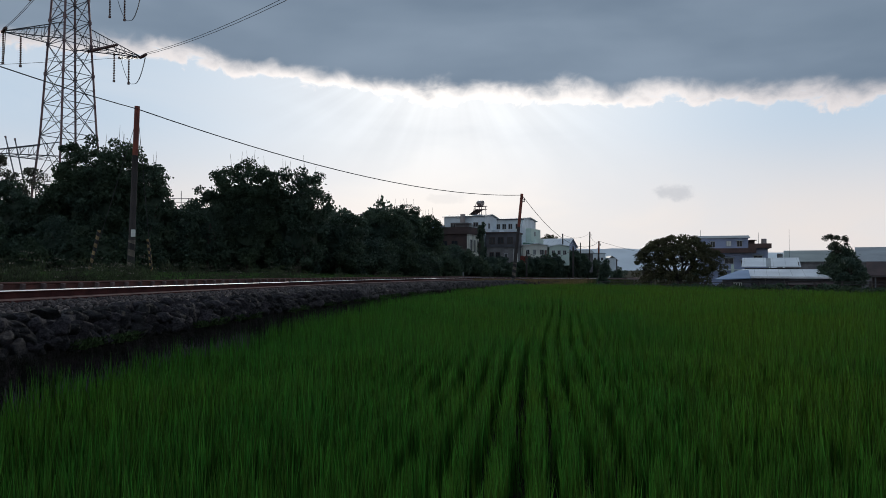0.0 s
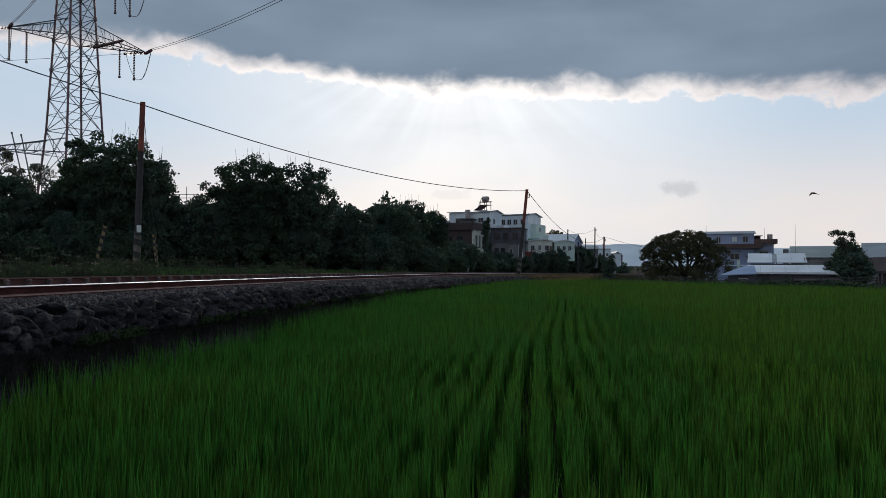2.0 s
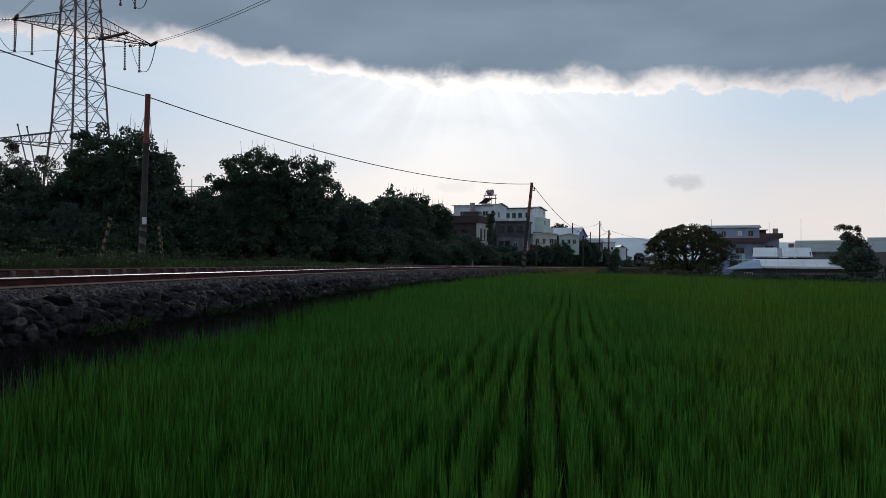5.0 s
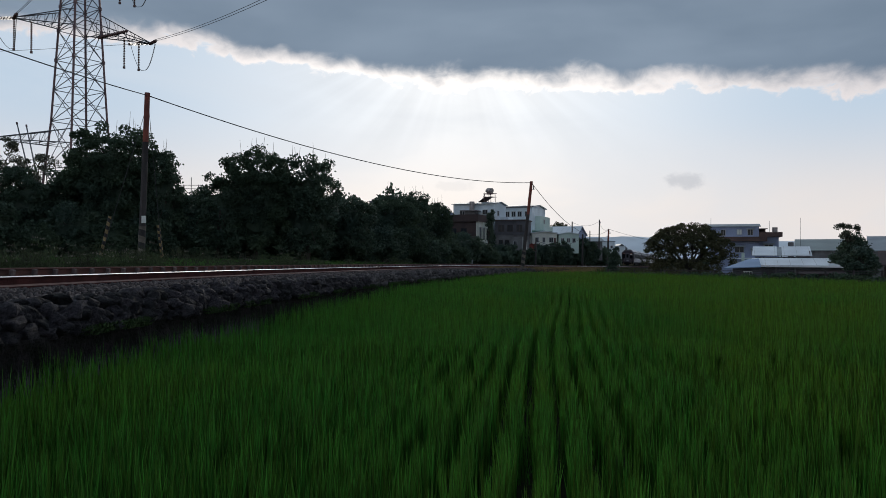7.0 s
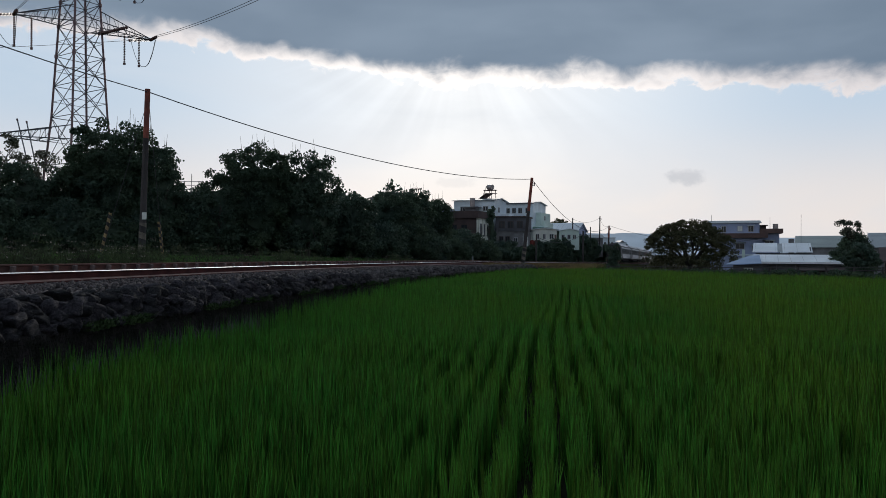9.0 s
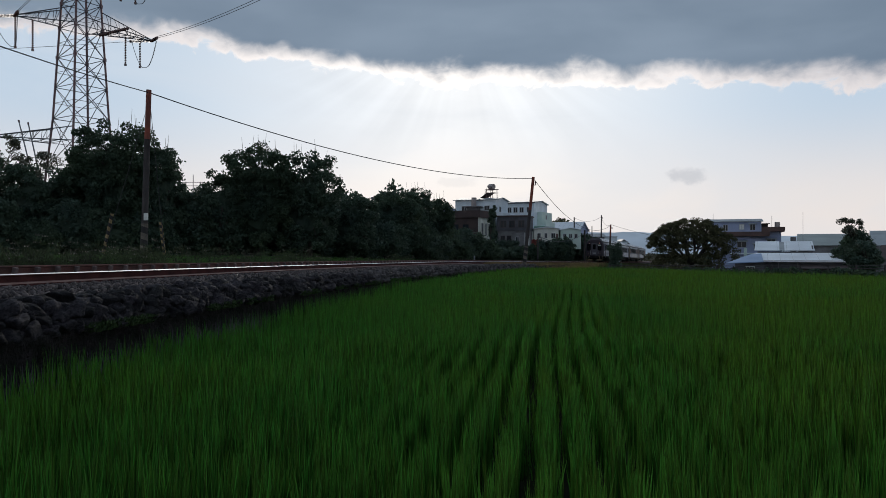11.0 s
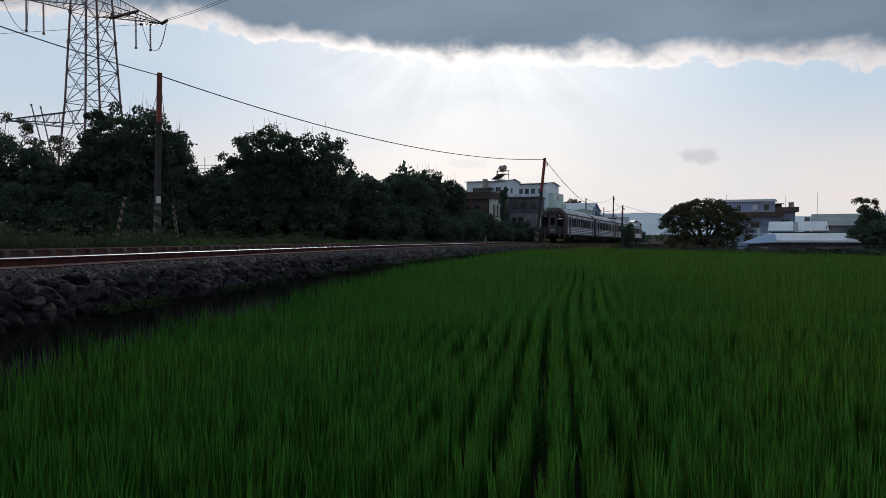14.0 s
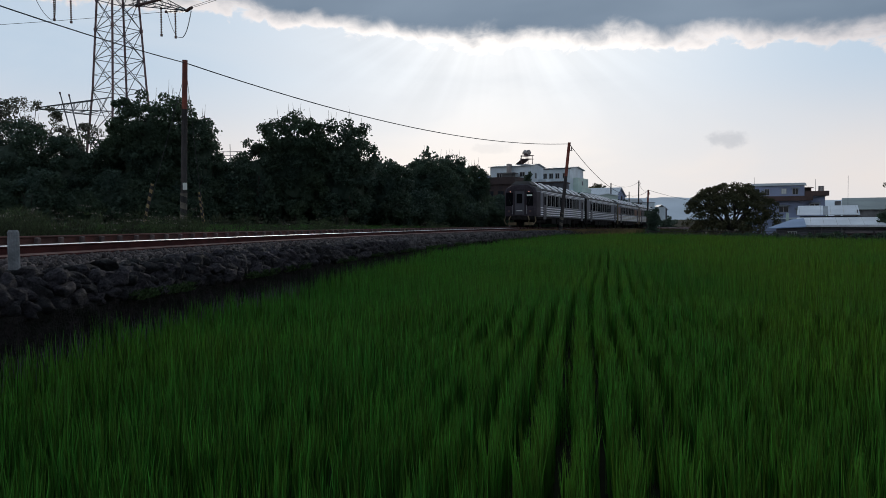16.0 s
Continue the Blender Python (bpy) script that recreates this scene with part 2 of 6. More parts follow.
M_CLIP = material("weathered_clip", (0.155, 0.110, 0.106), 0.9, scale=6, fine=40, bump=0.3, second=(0.09, 0.06, 0.056), object_vary=0.3)
M_POLE = material("weathered_pole", (0.066, 0.056, 0.056), 0.85, scale=1.2, fine=30, bump=0.5, second=(0.034, 0.028, 0.028))
M_RUSTBAND = material("rusty_pole_top", (0.30, 0.075, 0.045), 0.8, scale=2, fine=30, bump=0.3, second=(0.17, 0.05, 0.04))
M_YELLOW = material("faded_yellow_paint", (0.30, 0.215, 0.105), 0.8, scale=5, fine=30, bump=0.2)
M_PALEBAND = material("faded_band_paint", (0.16, 0.135, 0.11), 0.85, scale=5, fine=30, bump=0.2)
M_BLACK = material("black_paint", (0.022, 0.021, 0.021), 0.7, scale=5, fine=30, bump=0.2)
M_WIRE = material("cable", (0.05, 0.05, 0.055), 0.6, vary=0.1, bump=0)
M_STEEL = material("galvanised_steel", (0.19, 0.20, 0.22), 0.55, 0.5, scale=1.5, fine=20, bump=0.1, second=(0.13, 0.12, 0.13))
M_LEG = material("red_oxide_steel", (0.20, 0.115, 0.12), 0.6, 0.4, scale=1.5, fine=20, bump=0.1, second=(0.20, 0.14, 0.145))
M_INSUL = material("brown_porcelain", (0.14, 0.065, 0.055), 0.35, vary=0.2, bump=0)
M_CONC = material("stained_concrete", (0.25, 0.245, 0.25), 0.9, scale=0.5, fine=9, bump=0.3, second=(0.11, 0.105, 0.105))
M_POSTC = material("post_concrete", (0.210, 0.220, 0.235), 0.85, scale=6, fine=50, bump=0.4)
M_BRICKWALL = material("dark_brick_render", (0.092, 0.060, 0.056), 0.9, scale=0.7, fine=10, bump=0.3, second=(0.056, 0.042, 0.042))
M_WHITE = material("pale_blue_metal_cladding", (0.70, 0.77, 0.82), 0.5, vary=0.16, scale=0.4, fine=6, bump=0.05)
M_CREAM = material("cream_render", (0.76, 0.76, 0.69), 0.8, vary=0.18, scale=0.5, fine=8, bump=0.1)
M_MINT = material("pale_green_render", (0.58, 0.69, 0.63), 0.75, vary=0.12, scale=0.5, fine=8, bump=0.1)
M_BLUEWALL = material("blue_grey_render", (0.34, 0.39, 0.56), 0.8, vary=0.15, scale=0.3, fine=6, bump=0.1)
M_REDTRIM = material("red_brown_tile", (0.125, 0.075, 0.066), 0.75, vary=0.3, scale=0.5, fine=12, bump=0.2)
M_ROOFW = material("white_metal_roof", (0.78, 0.82, 0.86), 0.45, vary=0.12, scale=0.25, fine=5, bump=0.05)
M_ROOFG = material("grey_metal_roof", (0.30, 0.33, 0.35), 0.5, vary=0.2, scale=0.3, fine=6, bump=0.1)
M_ROOFB = material("blue_metal_roof", (0.24, 0.34, 0.52), 0.5, vary=0.12, scale=0.3, fine=6, bump=0.05)
# on the shed walls this dark base carries the shadow under the eaves
M_DARKWALL = material("shaded_dark_render", (0.120, 0.124, 0.140), 0.85, scale=0.6, fine=8, bump=0.2, second=(0.070, 0.066, 0.075))
M_GREENGLASS = material("green_glazing", (0.12, 0.24, 0.19), 0.25, vary=0.2, scale=0.5, fine=6, bump=0)
M_PANE = material("window_glass", (0.030, 0.036, 0.044), 0.2, vary=0.2, scale=0.6, fine=3, bump=0, spec=0.35)
M_TRAINPANE = material("tinted_train_glass", (0.010, 0.010, 0.012), 0.3, vary=0.2, scale=0.6, fine=3, bump=0, spec=0.0)
M_FRAME = material("aluminium_frame", (0.42, 0.43, 0.44), 0.45, 0.3, vary=0.1, bump=0)
# the haze of distance is painted into this pale blue base
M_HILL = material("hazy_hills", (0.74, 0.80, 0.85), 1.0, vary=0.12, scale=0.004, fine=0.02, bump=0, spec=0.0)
M_TRAIN = material("stainless_steel_body", (0.086, 0.100, 0.138), 0.45, 0.2, vary=0.12, scale=0.6, fine=8, bump=0.03)
# near-white base paints the sky's sheen on the ribs against the dark body
M_RIB = material("steel_ribs_painted_sheen", (0.84, 0.85, 0.90), 0.45, 0.1, vary=0.15, scale=0.8, fine=8, bump=0.03)
M_CREAMSIDE = material("cream_lower_panel", (0.50, 0.46, 0.40), 0.5, vary=0.15, scale=0.8, fine=8, bump=0.03)
M_TRAINROOF = material("sooty_roof", (0.07, 0.065, 0.065), 0.8, vary=0.3, scale=0.6, fine=8, bump=0.2)
# white base stands in for the sky reflected by the roof units
M_TRAINWHITE = material("white_roof_unit", (0.80, 0.80, 0.82), 0.4, vary=0.15, scale=1, fine=8, bump=0.05)
M_TRAINDARK = material("dark_underframe", (0.026, 0.023, 0.022), 0.9, vary=0.4, scale=2, fine=14, bump=0.3, spec=0.1)
M_CABGREY = material("grey_cab_paint", (0.060, 0.048, 0.060), 0.65, vary=0.35, scale=1, fine=10, bump=0.05, spec=0.15)
M_DOORGREY = material("grey_door_paint", (0.085, 0.080, 0.098), 0.55, vary=0.15, scale=1, fine=10, bump=0.05)
M_TRAINRED = material("orange_red_paint", (0.20, 0.080, 0.048), 0.55, vary=0.2, scale=1, fine=10, bump=0.05)
M_TRAINYEL = material("yellow_end_paint", (0.20, 0.150, 0.085), 0.6, vary=0.2, scale=1, fine=10, bump=0.05)
M_LAMP = glowing("tail_lamp", (1.0, 0.42, 0.30), 0.8)
M_BIRD = material("dark_plumage", (0.15, 0.070, 0.055), 0.8, vary=0.3, scale=20, fine=80, bump=0)
M_TANK = material("stainless_tank", (0.34, 0.30, 0.29), 0.45, 0.4, vary=0.15, scale=1, fine=9, bump=0.05)
M_TARP = material("faded_red_sheet", (0.36, 0.085, 0.070), 0.8, vary=0.3, scale=1.5, fine=9, bump=0.3)
M_SIGN = material("white_plate", (0.75, 0.76, 0.72), 0.6, vary=0.1, scale=8, fine=40, bump=0)


# ---- building helpers ----
def finish(bm, name):
    me = bpy.data.meshes.new(name)
    bm.normal_update()
    bm.to_mesh(me)
    bm.free()
    return me


def part(name, data, mat, parent, label=""):
    """Link a bmesh or a mesh as one object under a thing or a part."""
    me = finish(data, name) if isinstance(data, bmesh.types.BMesh) else data
    if not me.materials:
        me.materials.append(mat)
    ob = new(name, me)
    if parent is not None:
        ob.parent = parent
    if label:
        ob["label"] = label
    return ob


def thing(name, label, category, m=None, group="", kind=""):
    ob = new(name)
    if m is not None:
        ob.matrix_world = m
    return tagged(ob, label, category, group, kind)


def box(bm, x0, x1, y0, y1, z0, z1, bevel=0.0):
    vs = [bm.verts.new(p) for p in ((x0, y0, z0), (x1, y0, z0), (x1, y1, z0), (x0, y1, z0),
                                    (x0, y0, z1), (x1, y0, z1), (x1, y1, z1), (x0, y1, z1))]
    fs = [bm.faces.new([vs[i] for i in q]) for q in ((3, 2, 1, 0), (4, 5, 6, 7), (0, 1, 5, 4), (1, 2, 6, 5), (2, 3, 7, 6), (3, 0, 4, 7))]
    if bevel:
        bmesh.ops.bevel(bm, geom=list({e for f in fs for e in f.edges}), offset=bevel, segments=1, affect="EDGES")
    return bm


def boxes(*dims, bevel=0.0):
    bm = bmesh.new()
    for d in dims:
        box(bm, *d, bevel=bevel)
    return bm


def tube(bm, a, b, r0, r1=None, n=6, caps=True):
    a, b = Vector(a), Vector(b)
    r1 = r0 if r1 is None else r1
    q = (b - a).to_track_quat("Z", "Y")
    rings = []
    for p, r in ((a, r0), (b, r1)):
        rings.append([bm.verts.new(p + q @ Vector((r * math.cos(2 * math.pi * i / n), r * math.sin(2 * math.pi * i / n), 0))) for i in range(n)])
    for i in range(n):
        bm.faces.new((rings[0][i], rings[0][(i + 1) % n], rings[1][(i + 1) % n], rings[1][i]))
    if caps:
        bm.faces.new(rings[0][::-1])
        bm.faces.new(rings[1])
    return bm


def pipe(bm, pts, r, n=5):
    """One continuous round bar through the points."""
    pts = [Vector(p) for p in pts]
    pts = [p for k, p in enumerate(pts) if k == 0 or (p - pts[k - 1]).length > 1e-5]
    rings = []
    for k, p in enumerate(pts):
        d = pts[min(k + 1, len(pts) - 1)] - pts[max(k - 1, 0)]
        x = d.cross(Vector((0, 0, 1)))
        x = x.normalized() if x.length > 1e-3 * d.length else Vector((1, 0, 0))
        y = d.normalized().cross(x)
        rr = r[k] if isinstance(r, (list, tuple)) else r
        rings.append([bm.verts.new(p + (x * math.cos(2 * math.pi * i / n) + y * math.sin(2 * math.pi * i / n)) * rr) for i in range(n)])
    for a, b in zip(rings[:-1], rings[1:]):
        for i in range(n):
            bm.faces.new((a[i], a[(i + 1) % n], b[(i + 1) % n], b[i]))
    bm.faces.new(rings[0][::-1]), bm.faces.new(rings[-1])
    return bm


def raw_mesh(name, verts, tris, mat, smooth=False):
    """A mesh from numpy arrays of vertices and triangles."""
    me = bpy.data.meshes.new(name)
    me.vertices.add(len(verts))
    me.vertices.foreach_set("co", np.asarray(verts, np.float32).ravel())
    t = np.asarray(tris, np.int32)
    me.loops.add(t.size)
    me.loops.foreach_set("vertex_index", t.ravel())
    me.polygons.add(len(t))
    me.polygons.foreach_set("loop_start", np.arange(0, t.size, 3, dtype=np.int32))
    me.update(calc_edges=True)
    me.validate()
    me.materials.append(mat)
    return me


def stone(rng, sx, sy, sz, level=1, lump=0.22, breaks=7):
    """A broken field stone: an icosphere pushed in and out, then cut by a few flat breaks."""
    bm = bmesh.new()
    bmesh.ops.create_icosphere(bm, subdivisions=level, radius=1)
    off = Vector((rng.random() * 50, rng.random() * 50, rng.random() * 50))
    cuts = [(Vector((rng.gauss(0, 1), rng.gauss(0, 1), rng.gauss(0, 1))).normalized(), rng.uniform(0.55, 0.85)) for _ in range(breaks)]
    for v in bm.verts:
        d = v.co.normalized()
        p = d * (1 + lump * 1.6 * noise.noise(d * 1.6 + off))
        for n, k in cuts:
            over = p.dot(n) - k
            if over > 0:
                p = p - n * over * 0.92
        p *= 1 + 0.07 * noise.noise(d * 5 + off)
        v.co = Vector((p.x * sx, p.y * sy, p.z * sz))
    return bm


# ---- the railway line: a left-hand bank that bends away to the right ----
def track_x(y):
    return -7.4 + 0.01 * y + 0.0024 * y * y if y < 70 else 5.06 + 0.346 * (y - 70)


def track_slope(y):
    return 0.01 + 0.0048 * y if y < 70 else 0.346


def rail_z(y):
    y = max(y, -30)
    if y < 60:
        return 1.53 - 0.0088 * (y - 10)
    return float(np.interp(y, (60, 84, 95, 114, 153, 185, 260), (1.09, 0.72, 0.56, 0.28, -0.24, -0.65, -1.4)))


_ys = np.arange(-45, 420, 0.5)
_ss = np.concatenate([[0], np.cumsum([math.hypot(0.5, track_x(b) - track_x(a)) for a, b in zip(_ys[:-1], _ys[1:])])])


def y_at(s):
    return float(np.interp(s, _ss, _ys))


def s_at(y):
    return float(np.interp(y, _ys, _ss))


def beside(y, off, z=0.0):
    """A point at a distance to the right of the line's middle, z above the rail head."""
    k = track_slope(y)
    n = 1 / math.hypot(1, k)
    return Vector((track_x(y) + off * n, y - off * k * n, rail_z(y) + z))


CANT = 0.105         # the outer rail stands higher on the bend


def side_distance(x, y):
    """Signed distance to the right of the line, near enough for the ground."""
    yy = y
    for _ in range(3):
        k = track_slope(yy)
        yy = yy + ((x - track_x(yy)) * k + (y - yy)) / (1 + k * k)
    k = track_slope(yy)
    return ((x - track_x(yy)) - (y - yy) * k) / math.hypot(1, k), yy


def smooth(a, b, v):
    t = min(max((v - a) / (b - a), 0), 1)
    return t * t * (3 - 2 * t)


def ground_z(x, y):
    if abs(x) > 600 or y > 600 or y < -200:
        return -3.0
    d, yy = side_distance(x, y)
    fall = -0.017 * max(0, min(y, 220) - 58) - 1.1 * smooth(63, 84, y) * smooth(14, 30, x)
    field = fall
    if d > 1.2:
        # the field reaches up to the bank where the line comes level with it
        return field + (rail_z(yy) - 0.5 - field) * smooth(70, 100, y) * smooth(14, 4, d)
    left = rail_z(yy) - 0.42
    left += 0.28 * smooth(-3, -9, d) * smooth(90, 40, y)
    left += 4.2 * smooth(-9, -32, d) * smooth(70, 110, y) * smooth(330, 200, y)
    return left


def build_ground():
    xs = np.unique(np.concatenate([[-3000, -1500, -600], np.arange(-300, -60, 20), np.arange(-60, -24, 3), np.arange(-24, 60, 1.0), np.arange(60, 140, 5), np.arange(140, 320, 20), [600, 1500, 3000]]))
    ys = np.unique(np.concatenate([[-2000, -500], np.arange(-60, -4, 6), np.arange(-4, 130, 1.0), np.arange(130, 260, 5), np.arange(260, 420, 20), [600, 1200, 2400, 4000]]))
    nx = len(xs)
    verts = [(x, y, ground_z(x, y)) for y in ys for x in xs]
    tris = []
    for j in range(len(ys) - 1):
        for i in range(nx - 1):
            a = j * nx + i
            tris += [(a, a + 1, a + nx + 1), (a, a + nx + 1, a + nx)]
    ob = new("ground", raw_mesh("ground", verts, tris, M_SOIL))
    return tagged(ob, "dark damp soil of the paddy and the rough land round it", "ground", kind="structure")


build_ground()


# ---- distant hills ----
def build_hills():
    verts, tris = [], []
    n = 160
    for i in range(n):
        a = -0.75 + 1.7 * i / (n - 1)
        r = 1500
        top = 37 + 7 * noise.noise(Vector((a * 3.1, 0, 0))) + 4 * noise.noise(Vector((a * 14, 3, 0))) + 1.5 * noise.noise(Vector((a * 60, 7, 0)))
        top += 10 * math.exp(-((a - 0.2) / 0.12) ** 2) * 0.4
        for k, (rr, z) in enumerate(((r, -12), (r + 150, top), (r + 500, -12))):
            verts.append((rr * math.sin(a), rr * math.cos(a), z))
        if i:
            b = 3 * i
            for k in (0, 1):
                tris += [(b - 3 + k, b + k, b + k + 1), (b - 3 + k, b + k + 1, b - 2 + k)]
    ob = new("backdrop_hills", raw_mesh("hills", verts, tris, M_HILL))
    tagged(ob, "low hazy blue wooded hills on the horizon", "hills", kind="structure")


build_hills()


# ---- railway track ----
def rail_mesh(name, off, dz, mats, y0, y1, step):
    """A flat-bottomed rail: foot, web and head swept along the line."""
    prof = [(-0.078, -0.205), (0.078, -0.205), (0.078, -0.150), (0.012, -0.124), (0.009, -0.040), (0.033, -0.030), (0.033, -0.013), (0.022, 0.0),
            (-0.022, 0.0), (-0.033, -0.013), (-0.033, -0.030), (-0.009, -0.040), (-0.012, -0.124), (-0.078, -0.150)]
    bm = bmesh.new()
    rings = []
    y = y0
    while y <= y1:
        rings.append([bm.verts.new(beside(y, off + px, dz + pz)) for px, pz in prof])
        y += step
    n = len(prof)
    for r0, r1 in zip(rings[:-1], rings[1:]):
        for i in range(n):
            f = bm.faces.new((r0[i], r0[(i + 1) % n], r1[(i + 1) % n], r1[i]))
            # slot 1 head, slot 2 upper foot slopes with their highlight painted paler
            f.material_index = 1 if i in (6, 7, 8) else (2 if i in (2, 12) else 0)
    me = finish(bm, name)
    for mt in mats:
        me.materials.append(mt)
    return me


track = thing("railway_track", "single railway track with rusty rails on stone ballast", "railway track", kind="structure")
part("near_rail", rail_mesh("near_rail", 0.565, 0.0, (M_RAIL, M_RAILTOP, M_RAILFOOT), -6, 415, 1.0), None, track, "rusty rail with a bright polished head")
part("far_rail", rail_mesh("far_rail", -0.565, CANT, (M_RAILRED, M_RAILRED, M_RAILRED), -6, 415, 1.0), None, track, "rust-red outer rail")

sleeper_mesh = finish(boxes((-1.0, 1.0, -0.11, 0.11, -0.16, 0.0), bevel=0.02), "sleeper")
sleeper_mesh.materials.append(M_SLEEPER)
clip_mesh = finish(boxes((-0.05, 0.02, -0.05, 0.05, 0.0, 0.120), bevel=0.015), "rail_clip")
clip_mesh.materials.append(M_CLIP)
s = s_at(4)
for k in range(150):
    y = y_at(s + 0.6 * k)
    tilt = math.degrees(math.atan2(CANT, 1.13))
    yaw = -math.degrees(math.atan(track_slope(y)))
    if k < 110:
        ob = new("sleeper", sleeper_mesh)
        ob.parent = track
        ob.matrix_basis = Matrix.Translation(beside(y, 0, -0.205 + CANT / 2)) @ pose(0, 0, 0, 0, tilt, yaw)
    ob = new("rail_clip", clip_mesh)
    ob.parent = track
    ob.matrix_basis = Matrix.Translation(beside(y, -0.47, -0.15 + CANT)) @ pose(0, 0, 0, 0, tilt, yaw)


def build_ballast():
    """A bed of ballast swept along the line, strewn with loose stones."""
    prof = [(-2.2, -0.42), (-1.5, -0.16), (-0.75, -0.10), (0.2, -0.18), (0.75, -0.205), (1.15, -0.21), (1.75, -0.27), (2.15, -0.33), (2.35, -0.9)]
    verts, tris = [], []
    ys = np.arange(-6, 415, 1.0)
    n = len(prof)
    for j, y in enumerate(ys):
        for i, (o, z) in enumerate(prof):
            verts.append(beside(y, o, z + 0.02 * noise.noise(Vector((o * 3, y * 2, 1)))))
        if j:
            for i in range(n - 1):
                a, b = (j - 1) * n + i, j * n + i
                tris += [(a, a + 1, b + 1), (a, b + 1, b)]
    part("ballast_bed", raw_mesh("ballast_bed", verts, tris, M_BED), None, track, "grey-brown crushed stone bed")
    rng = random.Random(5)
    shapes = []
    for _ in range(10):
        bm = stone(rng, 1, 0.8, 0.62, 1, 0.25)
        bm.verts.ensure_lookup_table()
        shapes.append((np.array([v.co[:] for v in bm.verts]), np.array([[v.index for v in f.verts] for f in bm.faces])))
        bm.free()
    allv, allt, base = [], [], 0
    for _ in range(12000):
        y = 4 + 46 * rng.random() ** 1.5
        o = rng.choice((rng.uniform(0.66, 1.1), rng.uniform(0.62, 2.2), rng.uniform(0.9, 2.25), rng.uniform(1.2, 2.25), rng.uniform(0.62, 1.5), rng.uniform(-0.45, 0.45)))
        z = np.interp(o, [p[0] for p in prof], [p[1] for p in prof])
        r = rng.uniform(0.022, 0.050) * (1 + 0.6 * (o > 1.2) * rng.random())
        v, t = rng.choice(shapes)
        e = np.array(Euler((rng.random() * 6, rng.random() * 6, rng.random() * 6)).to_matrix())
        allv.append((v * r) @ e.T + np.array(beside(y, o, z + 0.3 * r)))
        allt.append(t + base)
        base += len(v)
    ob = part("ballast_stones", raw_mesh("ballast_stones", np.concatenate(allv), np.concatenate(allt), M_BALLAST), None, track, "loose grey and brown track stones")
    ob["kind"] = "stuff"


build_ballast()


# ---- blades: rice, grass ----
def blades(px, py, pz, n, height, width, lean, rng, segs=2, spread=0.06, droop=0.12, along=None):
    """Arrays for n narrow leaves round each root point."""
    N = len(px) * n
    bx, by, bz = (np.repeat(a, n) for a in (px, py, pz))
    a = rng.uniform(0, 2 * np.pi, N)
    r = spread * np.sqrt(rng.uniform(0, 1, N))
    if along:
        # wider along the row than across it
        u, w = r * np.cos(a) * along[2], r * np.sin(a)
        bx, by = bx + u * along[0] + w * along[1], by + u * along[1] - w * along[0]
    else:
        bx, by = bx + r * np.cos(a), by + r * np.sin(a)
    h = height * rng.uniform(0.62, 1.08, N)
    ln = lean * rng.uniform(0.1, 1.0, N) * h
    a2 = a + rng.normal(0, 0.6, N)
    dx, dy = np.cos(a2) * ln, np.sin(a2) * ln
    w = width * rng.uniform(0.6, 1.2, N) / 2
    f = rng.uniform(0, np.pi, N)
    wx, wy = np.cos(f) * w, np.sin(f) * w
    if segs == 1:
        V = np.stack([np.stack([bx - wx, by - wy, bz], -1), np.stack([bx + wx, by + wy, bz], -1), np.stack([bx + dx, by + dy, bz + h], -1)], 1)
        T = np.arange(N)[:, None, None] * 3 + np.array([[0, 1, 2]])
    else:
        mx, my, mz = bx + 0.35 * dx, by + 0.35 * dy, bz + 0.6 * h
        tz = bz + h - droop * ln
        V = np.stack([np.stack([bx - 0.5 * wx, by - 0.5 * wy, bz], -1), np.stack([bx + 0.5 * wx, by + 0.5 * wy, bz], -1),
                      np.stack([mx - wx, my - wy, mz], -1), np.stack([mx + wx, my + wy, mz], -1),
                      np.stack([bx + dx, by + dy, tz], -1)], 1)
        T = np.arange(N)[:, None, None] * 5 + np.array([[0, 1, 3], [0, 3, 2], [2, 3, 4]])
    return V.reshape(-1, 3), T.reshape(-1, 3)


